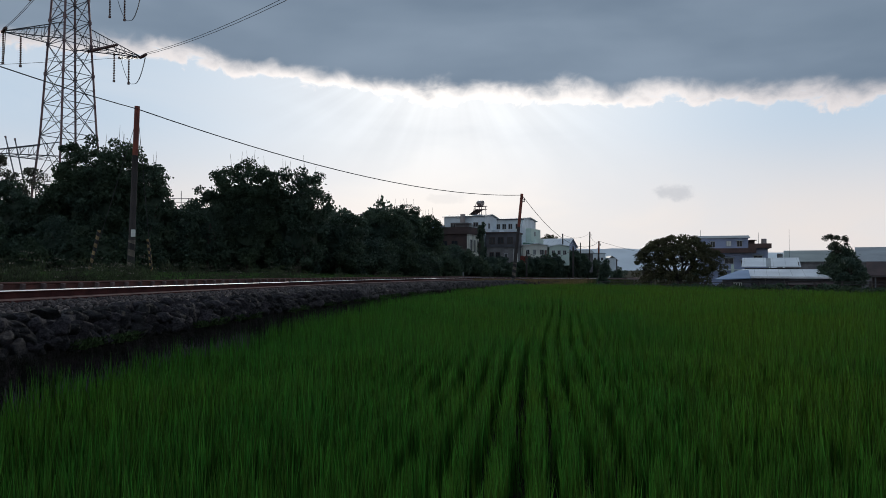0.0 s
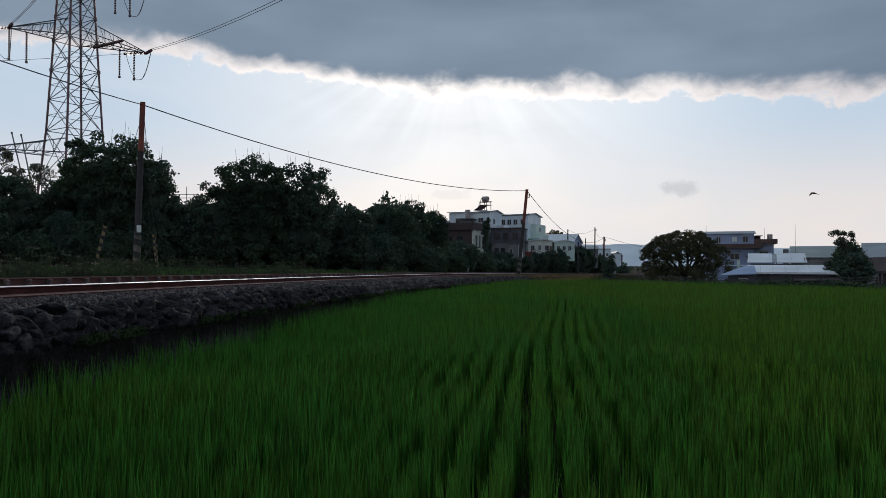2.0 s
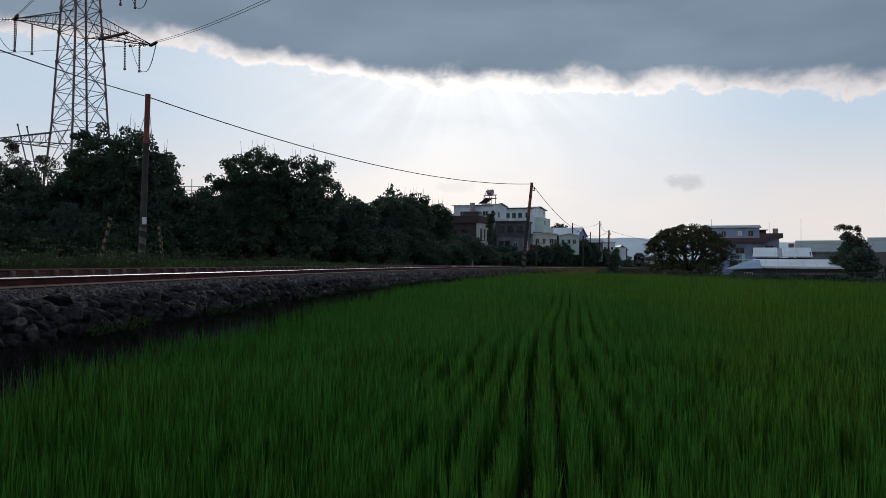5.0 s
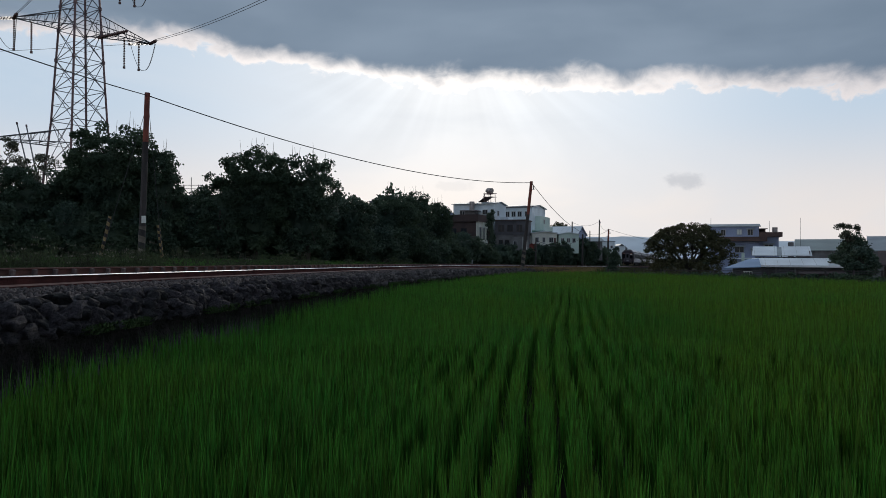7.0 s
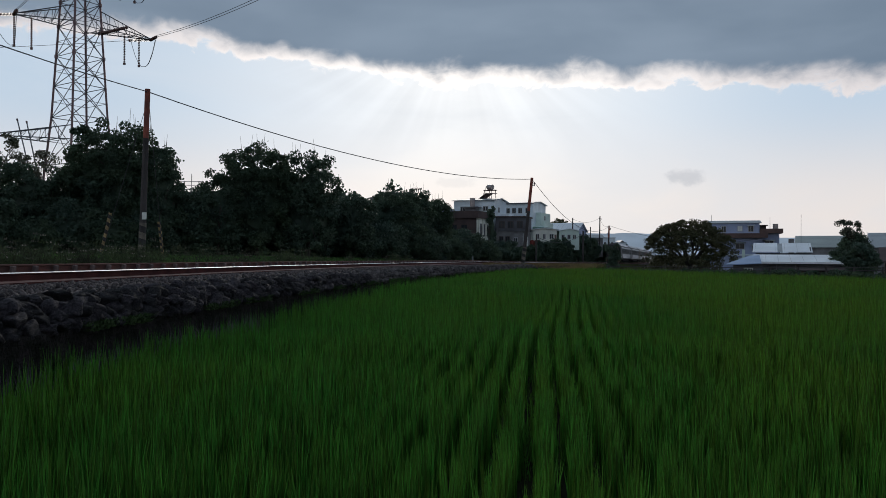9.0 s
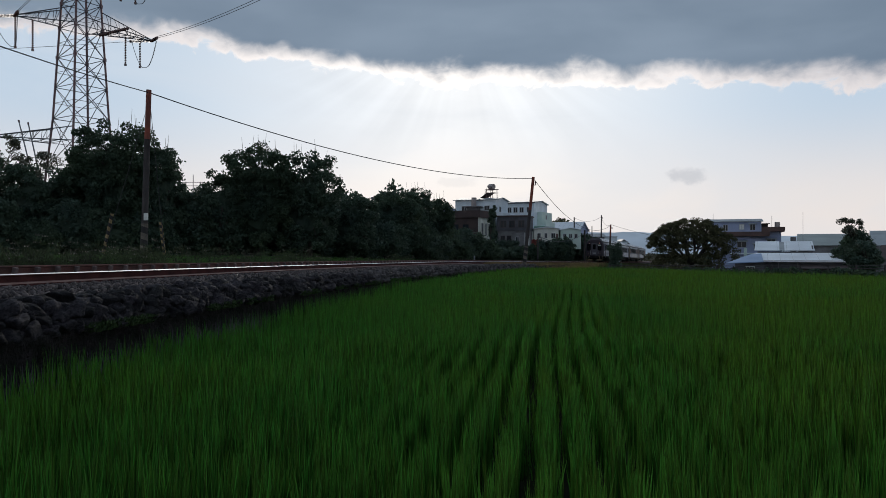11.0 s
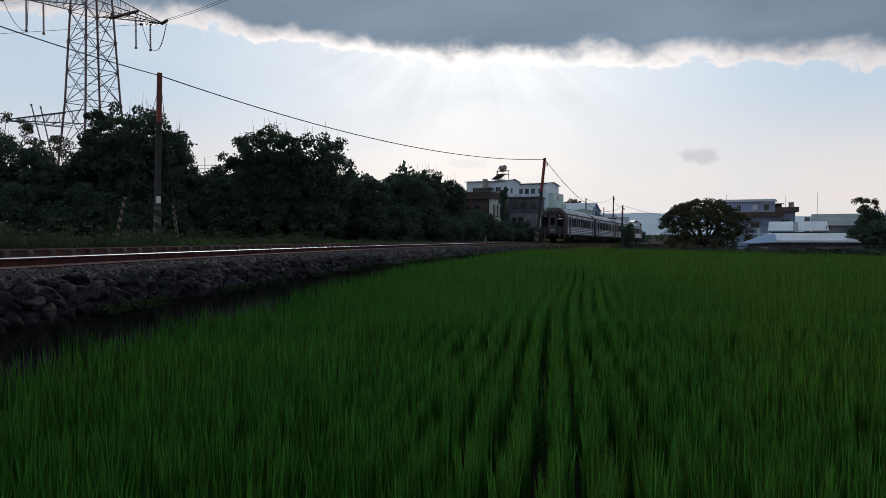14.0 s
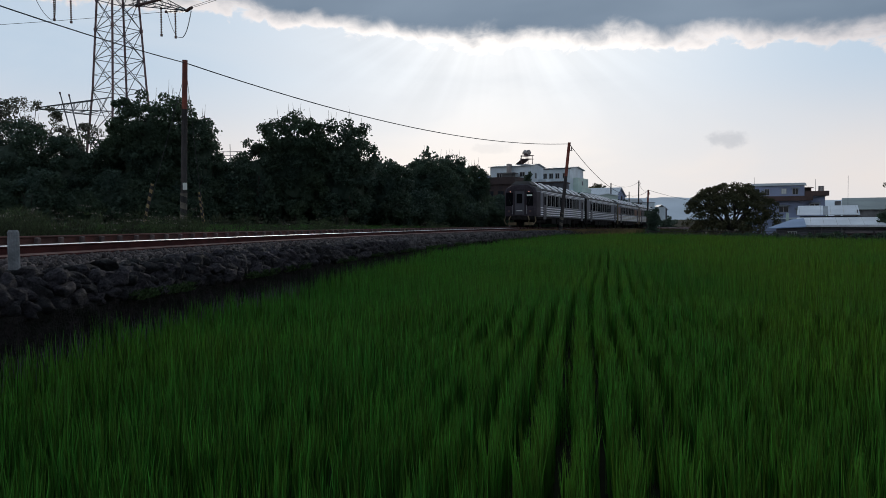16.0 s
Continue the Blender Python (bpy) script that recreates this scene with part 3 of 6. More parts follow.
# ---- the dry rubble wall that holds the bank ----
def build_wall():
    wall = thing("wall_embankment", "dark rubble retaining wall with moss beside the paddy", "retaining wall", kind="structure")
    verts, tris = [], []
    prof = [(2.0, -0.36), (2.42, -0.50), (2.50, -0.60), (2.60, -0.64), (2.56, -0.74), (2.58, -0.86), (2.57, -0.98), (2.60, -1.10), (2.62, -1.25), (2.68, -1.9)]
    ys = np.concatenate([np.arange(-6, 5, 0.5), np.arange(5, 26, 0.09), np.arange(26, 76, 0.4)])
    n = len(prof)
    for j, y in enumerate(ys):
        for i, (o, z) in enumerate(prof):
            w = 0.06 * noise.noise(Vector((y * 1.3, i * 0.6, 0))) + 0.075 * noise.noise(Vector((y * 4.5, i * 1.4, 4))) + 0.03 * noise.noise(Vector((y * 11, i * 3.1, 9)))
            verts.append(beside(y, o + w, z + 0.5 * w))
        if j:
            for i in range(n - 1):
                a, b = (j - 1) * n + i, j * n + i
                tris += [(a, a + 1, b + 1), (a, b + 1, b)]
    part("lower_wall", raw_mesh("lower_wall", verts, tris, M_OLDWALL), None, wall, "near-black lower wall with faint greenish mottling")
    rng = random.Random(11)
    shapes = []
    for _ in range(14):
        me = finish(stone(rng, 0.56, 0.56, 0.56, 3, 0.30, 5), "stone")
        me.materials.append(M_STONE)
        for p in me.polygons:
            p.use_smooth = True
        shapes.append(me)
    far_v, far_t, base, count = [], [], 0, 0
    coarse = []
    for _ in shapes:
        bm = stone(rng, 0.56, 0.56, 0.56, 2, 0.30, 5)
        bm.verts.ensure_lookup_table()
        coarse.append((np.array([v.co[:] for v in bm.verts]), np.array([[v.index for v in f.verts] for f in bm.faces])))
        bm.free()
    for course in range(4):
        s = s_at(5.5) + rng.random() * 0.3
        while s < s_at(72):
            ln = rng.choice((rng.uniform(0.14, 0.22), rng.uniform(0.20, 0.30), rng.uniform(0.26, 0.40)))
            y = y_at(s + ln / 2)
            hgt = min(rng.uniform(0.15, 0.22), 0.9 * ln)
            off = (2.54, 2.47, 2.36, 2.20)[course] + rng.uniform(-0.05, 0.04)
            z = (-0.59, -0.47, -0.36, -0.30)[course] + rng.uniform(-0.03, 0.03)
            yaw = -math.degrees(math.atan(track_slope(y))) + rng.uniform(-12, 12)
            m = Matrix.Translation(beside(y, off - 0.02 * max(0, y - 62), z)) @ pose(0, 0, 0, rng.uniform(-28, 28), rng.uniform(-28, 28), yaw) @ Matrix.Diagonal((rng.uniform(0.20, 0.30), ln * 1.0, hgt * 1.05, 1))
            k = rng.randrange(len(shapes))
            if y < 27 and count < 300:
                ob = new("stone", shapes[k])
                ob.parent = wall
                ob.matrix_basis = m
                count += 1
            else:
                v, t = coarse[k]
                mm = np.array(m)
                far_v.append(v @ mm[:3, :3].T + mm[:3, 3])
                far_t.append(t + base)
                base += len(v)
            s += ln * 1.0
    # the stones beyond take the lightened copy of the near stones' colour
    ob = part("stones_beyond", raw_mesh("stones_beyond", np.concatenate(far_v), np.concatenate(far_t), M_STONE_LIGHTENED), None, wall)
    for p in ob.data.polygons:
        p.use_smooth = True
    ob["kind"] = "stuff"
    # creeping moss and small herbs along the ledge
    pts = []
    for _ in range(2600):
        y = 6 + 30 * rng.random() ** 1.3
        if noise.noise(Vector((y * 0.55, 9, 0))) < 0.02:
            continue
        q = beside(y, 2.66 + rng.uniform(-0.10, 0.05), -0.62 + rng.uniform(-0.07, 0.04))
        pts.append(q[:])
    pts = np.array(pts)
    moss_v, moss_t = blades(pts[:, 0], pts[:, 1], pts[:, 2], 7, 0.045, 0.034, 1.4, np.random.default_rng(31), 1, 0.06)
    ob = part("moss", raw_mesh("moss", moss_v, moss_t, M_MOSS), None, wall, "green moss and small herbs on the ledge")
    ob["kind"] = "stuff"


build_wall()


def joined(chunks):
    V, T, base = [], [], 0
    for v, t in chunks:
        V.append(v), T.append(t + base)
        base += len(v)
    return np.concatenate(V), np.concatenate(T)


def build_rice():
    """Hills of rice set out in straight rows."""
    rng = np.random.default_rng(3)
    ang = math.atan(0.116)
    ca, sa = math.cos(ang), math.sin(ang)
    u = np.arange(-40, 60, 0.27)
    v = np.arange(-2, 75, 0.185)
    U, V = np.meshgrid(u, v)
    U = U.ravel() + rng.normal(0, 0.028, U.size) * (1 + np.maximum(V.ravel() - 15, 0) / 14) + 0.05 * np.sin(V.ravel() * 0.35) + 0.0010 * V.ravel() ** 2   # the rows bend gently with the railway
    V = V.ravel() + rng.normal(0, 0.035, V.size)
    X, Y = U * ca + V * sa, -U * sa + V * ca
    # inside the field: right of the wall, short of the far bund, ahead of the near bund
    tx = np.where(Y < 70, -7.4 + 0.01 * Y + 0.0024 * Y * Y, 5.06 + 0.346 * (Y - 70))
    ts = np.where(Y < 70, 0.01 + 0.0048 * Y, 0.346)
    d = (X - tx) / np.sqrt(1 + ts * ts)
    wedge = np.abs(X + 0.03 * Y) < 0.74 * Y + 2.0
    ok = (d > 2.72 + 0.03 * np.maximum(Y - 35, 0)) & (Y > 2.6) & (Y < 62 - 1.545 * np.maximum(X - 12, 0)) & (Y < 62.5) & wedge
    X, Y = X[ok], Y[ok]
    r = np.hypot(X, Y)
    tall = 0.60 + 0.045 * np.sin(X * 0.9 + 1) * np.sin(Y * 0.6) + rng.normal(0, 0.045, len(X)) + 0.13 * np.exp(-np.maximum(d[ok] - 2.7, 0) / 0.6)
    chunks = []
    for lo, hi, n, w, segs, spread in ((0, 7, 46, 0.0112, 2, 0.066), (7, 13, 38, 0.0135, 2, 0.066), (13, 24, 21, 0.0165, 1, 0.050), (24, 80, 15, 0.030, 1, 0.050)):
        k = (r >= lo) & (r < hi)
        step = np.array_split(np.arange(k.sum()), 6)
        xs, ys, hs = X[k], Y[k], tall[k]
        for part_idx in step:
            if len(part_idx) == 0:
                continue
            hh = np.repeat(hs[part_idx], n) * rng.uniform(0.94, 1.06)
            chunks.append(blades(xs[part_idx], ys[part_idx], np.zeros(len(part_idx)), n, hh, w, 0.13, rng, segs, spread, along=(sa, ca, 1.6)))
    # short young shoots that close the gaps between the rows
    k = (r > 6) & (r < 26)
    xs = X[k] + rng.uniform(-0.13, 0.13, k.sum())
    chunks.append(blades(xs, Y[k], np.zeros(k.sum()), 9, 0.32, 0.012, 0.4, rng, 1, 0.12))
    V, T = joined(chunks)
    ob = new("rice_plants", raw_mesh("rice_plants", V, T, M_RICE))
    tagged(ob, "dense young green rice plants growing in straight rows", "rice", kind="stuff")


build_rice()


def tuft_field(name, label, category, pts, n, height, width, lean, mat, seed, spread=0.15, segs=2):
    rng = np.random.default_rng(seed)
    p = np.array(pts)
    V, T = blades(p[:, 0], p[:, 1], p[:, 2], n, height, width, lean, rng, segs, spread)
    return tagged(new(name, raw_mesh(name, V, T, mat)), label, category, kind="stuff")


def strew(rng, count, y0, y1, o0, o1, lift=0.0, power=1.0):
    out = []
    for _ in range(count):
        y = y0 + (y1 - y0) * rng.random() ** power
        o = rng.uniform(o0, o1)
        p = beside(y, o)
        out.append((p.x, p.y, ground_z(p.x, p.y) + lift))
    return out


def build_grass():
    rng = random.Random(21)
    # short green crop behind the line, rough weeds along its far edge
    tuft_field("far_meadow", "short green grass of the level field behind the railway", "grass", strew(rng, 15000, 4, 75, -17, -4.2), 6, 0.52, 0.05, 0.45, M_CROP, 4, 0.3, 1)
    tuft_field("trackside_weeds", "rough grey-green weeds along the far side of the track", "weeds", strew(rng, 5200, 5, 70, -3.6, -1.9, 0.0, 1.5), 9, 0.54, 0.012, 0.7, M_HERB, 5, 0.22, 2)
    clumps, heads = [], []
    for k in range(74):
        y = 7 + 50 * rng.random() ** 1.6 if k < 36 else 7 + 15 * rng.random()
        o = rng.uniform(-4.0, -2.6)
        tall = rng.uniform(0.6, 1.1) if k < 36 else rng.uniform(0.75, 1.05)
        for _ in range(190):
            du, dv = rng.gauss(0, 0.75), rng.gauss(0, 0.30)
            p = beside(y + du, o + dv)
            top = tall * math.exp(-0.5 * (du / 1.1) ** 2 - 0.5 * (dv / 0.6) ** 2) * rng.uniform(0.75, 1.1)
            z = ground_z(p.x, p.y)
            clumps.append((p.x, p.y, z + top * rng.random() ** 0.7))
            if rng.random() < 0.035:
                heads.append((p.x, p.y, z + top + 0.12))
    tuft_field("tall_weeds", "bushy leafy weeds beside the track", "weeds", clumps, 9, 0.13, 0.017, 1.3, M_HERB, 6, 0.12, 1)
    tuft_field("seed_heads", "pale tan seed heads on the tall weeds", "weeds", heads, 7, 0.05, 0.020, 1.0, M_SEED, 16, 0.08, 1)
    stems = []
    for _ in range(420):
        q = beside(6.0 + 9.0 * rng.random() ** 1.4, rng.uniform(2.66, 2.95))
        stems.append((q.x, q.y, 0.0))
    tuft_field("dusky_stems", "thin dusky purple-grey stems at the foot of the wall", "weeds", stems, 4, 0.66, 0.008, 0.12, M_STEM, 26, 0.10, 2)
    # dry and green growth at the foot of the line beyond the paddy
    tuft_field("dry_verge", "bleached dry grass beside the line", "grass", strew(rng, 900, 60, 100, 2.2, 5.0), 8, 0.55, 0.04, 0.5, M_DRY, 7, 0.25, 1)
    verge = []
    for _ in range(5200):
        y, o = 58 + 60 * rng.random() ** 1.3, rng.uniform(1.2, 2.7)
        verge.append(beside(y, o, float(np.interp(o, (0.7, 1.2, 2.1, 2.4, 2.7), (-0.18, -0.19, -0.33, -0.75, -0.95))))[:])
    tuft_field("verge_stubble", "short dry brown grass beside the distant rails", "grass", verge, 8, 0.15, 0.03, 0.8, M_DRY, 27, 0.2, 1)
    tuft_field("bund_grass", "green grass on the far bund of the paddy", "grass",
               [(12 + 22 * t + rng.uniform(-0.3, 1.4), 62.6 - 34 * t + rng.uniform(0, 1.8), 0.0) for t in (rng.random() for _ in range(1800))], 7, 0.45, 0.04, 0.5, M_GRASS, 8, 0.25, 1)
    tuft_field("rough_land", "rough grass on the land beyond the paddy", "grass",
               [(x, y, ground_z(x, y)) for x, y in ((rng.uniform(8, 120), rng.uniform(62, 150)) for _ in range(9000))], 5, 0.5, 0.10, 0.6, M_GRASS, 9, 0.4, 1)
    tuft_field("far_bank_grass", "rough grass on the slope behind the line", "grass", strew(rng, 6000, 62, 170, -26, -2.2), 5, 0.5, 0.09, 0.6, M_GRASS, 10, 0.4, 1)


build_grass()


# ---- trees ----
def crown_mesh(name, clumps, leaf, mat, rng, per=140, flat=0.75):
    """Leaves in many small clumps: each clump a loose shell of crossed leaf blades."""
    C = np.repeat(np.array([c[:3] for c in clumps]), per, 0)
    R = np.repeat(np.array([c[3] for c in clumps]), per)
    N = len(C)
    d = rng.normal(0, 1, (N, 3))
    d /= np.linalg.norm(d, axis=1)[:, None]
    rad = R * (0.45 + 0.65 * rng.uniform(0, 1, N) ** 0.6) * np.where(rng.uniform(0, 1, N) < 0.05, 1.4, 1.0)
    P = C + d * rad[:, None] * np.array([1, 1, flat])
    a = rng.normal(0, 1, (N, 3))
    a /= np.linalg.norm(a, axis=1)[:, None]
    b = np.cross(a, d + rng.normal(0, 0.5, (N, 3)))
    b /= np.linalg.norm(b, axis=1)[:, None] + 1e-6
    s = leaf * rng.uniform(0.5, 1.25, N)[:, None]
    A, B = a * s, b * s * 0.42
    V = np.stack([P - A * 0.6, P + B, P + A * 0.6, P - B], 1).reshape(-1, 3)
    T = (np.arange(N)[:, None, None] * 4 + np.array([[0, 1, 2], [0, 2, 3]])).reshape(-1, 3)
    return raw_mesh(name, V, T, mat)


def tree(label, x, y, z, height, width, seed, mat, clumps=60, per=140, leaf=0.30, low=0.12, category="tree", shape=1.0, name="tree", stems=3, squash=1.0, cr=None, thick=1.0):
    rng = random.Random(seed)
    nrng = np.random.default_rng(seed)
    t = thing(name, label, category, pose(x, y, z))
    cl = []
    mid, top = height * (low + 1) / 2, height
    for i in range(clumps):
        a = rng.uniform(0, 2 * math.pi)
        u = rng.uniform(-1, 1)
        k = math.sqrt(1 - u * u)
        f = rng.uniform(0.45, 1.0) ** 0.5
        grow = 1 + 0.22 * noise.noise(Vector((math.cos(a) * 1.5 + seed, math.sin(a) * 1.5, u * 1.5)))
        r = cr * rng.uniform(0.6, 1.2) if cr else width * rng.uniform(0.09, 0.17)
        cx, cy = math.cos(a) * k ** shape * f * grow * (width / 2 - r * 0.7), math.sin(a) * k ** shape * f * grow * (width / 2 - r * 0.7) * squash
        cz = mid + u * f * grow * (top - height * low) / 2 * 0.92
        cl.append((cx, cy, max(cz, r * 0.5), r))
    bm = bmesh.new()
    for i in range(stems):
        a = rng.uniform(0, 2 * math.pi)
        r = 0.030 * thick * height * rng.uniform(0.6, 1.0)
        p0 = Vector((0.3 * i * math.cos(a), 0.3 * i * math.sin(a), -0.2))
        p1 = p0 + Vector((rng.uniform(-0.3, 0.3), rng.uniform(-0.3, 0.3), height * 0.35))
        p2 = p1 + Vector((rng.uniform(-0.8, 0.8), rng.uniform(-0.8, 0.8), height * 0.3))
        tube(bm, p0, p1, r, r * 0.75, 7)
        tube(bm, p1, p2, r * 0.75, r * 0.4, 6)
        for c in rng.sample(cl, min(7, len(cl))):
            q = p1.lerp(p2, rng.random())
            tube(bm, q, Vector(c[:3]), r * 0.35, 0.02, 5)
    part("trunk", bm, M_BARK, t)
    part("crown", crown_mesh("crown", cl, leaf, mat, nrng, per), mat, t)
    return t


def leafy_mass(t, h, w, seed, mat, squash=0.8, leaf=0.152, per=150, low=0.0, square=3.0, cr=0.48, dense=3.9):
    """A full crown: many small tufts over a squarish body, coarse leaves inside that close it."""
    rng = random.Random(seed)
    nrng = np.random.default_rng(seed)
    mid, half = h * (1 + low) / 2, h * (1 - low) / 2
    outer = []
    n = int(dense * w * (h - h * low)) + 12
    for i in range(n):
        a, u = rng.uniform(0, 2 * math.pi), rng.uniform(-0.85, 1)
        k = (1 - abs(u) ** square) ** (1 / square)
        f = rng.uniform(0.74, 1.0) if u > 0.3 else rng.uniform(0.62, 1.0)
        lump = 1 + 0.20 * noise.noise(Vector((math.cos(a) * 1.7 + seed, math.sin(a) * 1.7, u * 2.2)))
        r = cr * rng.uniform(0.55, 1.25)
        out = (w / 2 - r * 0.6) * k * f * lump
        outer.append((math.cos(a) * out, math.sin(a) * out * squash, max(mid + u * f * lump * (half - r * 0.5), 0.3), r))
    # the close, shaded inside of the crown, a lumpy body under the tufts
    bm = bmesh.new()
    bmesh.ops.create_icosphere(bm, subdivisions=4, radius=1)
    for v in bm.verts:
        d = v.co.normalized()
        u, flat = d.z, math.hypot(d.x, d.y) + 1e-6
        k = (abs(u) ** square + flat ** square) ** (-1 / square)
        p = d * k * 0.56 * (1 + 0.16 * noise.noise(d * 3 + Vector((seed, 0, 0))) + 0.10 * noise.noise(d * 9 + Vector((0, seed, 0))))
        v.co = Vector((p.x * w / 2, p.y * w / 2 * squash, max(mid + p.z * half, 0.0)))
    part("inner_foliage", bm, mat, t)
    part("crown", crown_mesh("crown", outer, leaf, mat, nrng, per), mat, t)
    return outer, rng


def stems_for(t, h, outer, rng, count=3, sprigs=0):
    bm = bmesh.new()
    for i in range(count):
        a = rng.uniform(0, 2 * math.pi)
        r = 0.026 * h * rng.uniform(0.6, 1.0)
        p0 = Vector((0.3 * i * math.cos(a), 0.3 * i * math.sin(a), -0.2))
        p1 = p0 + Vector((rng.uniform(-0.3, 0.3), rng.uniform(-0.3, 0.3), h * 0.35))
        p2 = p1 + Vector((rng.uniform(-0.7, 0.7), rng.uniform(-0.5, 0.5), h * 0.3))
        tube(bm, p0, p1, r, r * 0.75, 7)
        tube(bm, p1, p2, r * 0.75, r * 0.4, 6)
        for c in rng.sample(outer, min(8, len(outer))):
            tube(bm, p1.lerp(p2, rng.random()), Vector(c[:3]), r * 0.35, 0.02, 5)
    part("trunk", bm, M_BARK, t)
    if sprigs:
        bm = bmesh.new()
        for c in sorted(outer, key=lambda c: -c[2] - c[3])[:sprigs]:
            p = Vector(c[:3]) + Vector((rng.uniform(-0.3, 0.3), rng.uniform(-0.3, 0.3), c[3] * 0.5))
            tube(bm, p, p + Vector((rng.uniform(-0.15, 0.15), 0, rng.uniform(0.5, 1.0))), 0.016, 0.006, 4)
        part("shoots", bm, M_BARK, t, "thin bare shoots")["kind"] = "stuff"


def full_tree(label, x, y, top, w, seed, mat, name="tree", category="tree", stems=3, sprigs=0, **kw):
    """A tree or shrub of a given top height above the world's zero."""
    z = ground_z(x, y) - 0.1
    t = thing(name, label, category, pose(x, y, z))
    outer, rng = leafy_mass(t, top - z, w, seed, mat, **kw)
    stems_for(t, top - z, outer, rng, stems, sprigs)
    return t


def build_trees():
    g = lambda x, y: ground_z(x, y) - 0.1
    dense = "dense dark green broadleaf tree in the wood behind the railway"
    wood = [  # x, y, top, width
        (-21.6, 47, 10.4, 6.2), (-18.8, 47.3, 8.7, 3.4), (-17.2, 49, 6.1, 3.6), (-23.6, 48.5, 8.7, 3.6), (-26.2, 46.5, 7.7, 5.4), (-30.2, 46, 8.4, 5.8), (-34.6, 47, 8.8, 6.0), (-39.5, 48, 9.0, 7.0),
        (-15.8, 50, 7.3, 3.6), (-13.4, 51, 9.5, 5.4), (-10.3, 52, 8.9, 5.0), (-7.9, 57, 6.6, 4.8), (-5.6, 66, 7.3, 5.4), (-5.2, 75, 8.4, 5.2), (-3.7, 78, 8.6, 3.8), (-1.9, 88, 8.7, 4.2),
    ]
    for i, (x, y, top, w) in enumerate(wood):
        full_tree(dense, x, y, top - 0.1, w, 100 + i, M_LEAF if i % 3 else M_BAMBOO, sprigs=7 if top > 8.3 else 0)
    for i, (x, y, h) in enumerate(((-20, 56, 5.6), (-27, 57, 5.6), (-14, 57, 5.6), (-33, 57, 5.8))):
        tree(dense, x, y, g(x, y), h, 8, 150 + i, M_LEAF, 50, 120, 0.25, 0.05, squash=0.8)
    feathery = "tall thin tree with pale feathery leaf sprays above the wood"
    for i, (x, y, h, w) in enumerate(((-31.0, 48.5, 9.4, 5.5), (-35.5, 50, 9.8, 6.0), (-27.2, 49, 7.8, 4.5))):
        tree(feathery, x, y, g(x, y), h, w, 190 + i, M_FEATHER, 46, 80, 0.13, 0.55, cr=0.36, stems=3, squash=0.7, thick=0.4)
    shrub = "dark overgrown shrub at the edge of the wood"
    rng = random.Random(8)
    for i in range(22):
        f = i / 21
        x = -33 + 36 * f
        y = 40 + 34 * f ** 1.6 + rng.uniform(-1, 1)
        full_tree(shrub, x, y, g(x, y) + rng.uniform(2.6, 4.2), rng.uniform(3.4, 4.8), 300 + i, M_BAMBOO if i % 2 else M_LEAF, "shrub", "shrub", 2, square=2.2, per=90)


build_trees()


# ---- wires, poles and the pylon ----
def sagging(a, b, sag, n=24):
    a, b = Vector(a), Vector(b)
    return [a.lerp(b, i / n) - Vector((0, 0, 4 * sag * (i / n) * (1 - i / n))) for i in range(n + 1)]


def cable(label, a, b, sag, r=0.02, name="overhead_cable", n=24):
    ob = part(name, pipe(bmesh.new(), sagging(a, b, sag, n), r, 5), M_WIRE, None)
    return tagged(ob, label, "cable")


def striped(parent, mats, a, b, r0, r1, bands, n=8):
    """Slanting bands of two colours round a rod, each band a part."""
    a, b = Vector(a), Vector(b)
    q = (b - a).to_track_quat("Z", "Y")
    steps, made = bands * n, {}
    for i in range(steps):
        f0, f1 = i / steps, (i + 1) / steps
        for k in range(n):
            bm = made.setdefault((i + k) // n, bmesh.new()) if (i + k) // n not in made else made[(i + k) // n]
            vs = []
            for f, kk in ((f0, k), (f0, k + 1), (f1, k + 1), (f1, k)):
                r = r0 + (r1 - r0) * f
                ang = 2 * math.pi * kk / n
                vs.append(bm.verts.new(a.lerp(b, f) + q @ Vector((r * math.cos(ang), r * math.sin(ang), 0))))
            bm.faces.new(vs)
    for k, bm in made.items():
        bmesh.ops.remove_doubles(bm, verts=bm.verts[:], dist=1e-5)
        part("band", bm, mats[k % 2], parent)


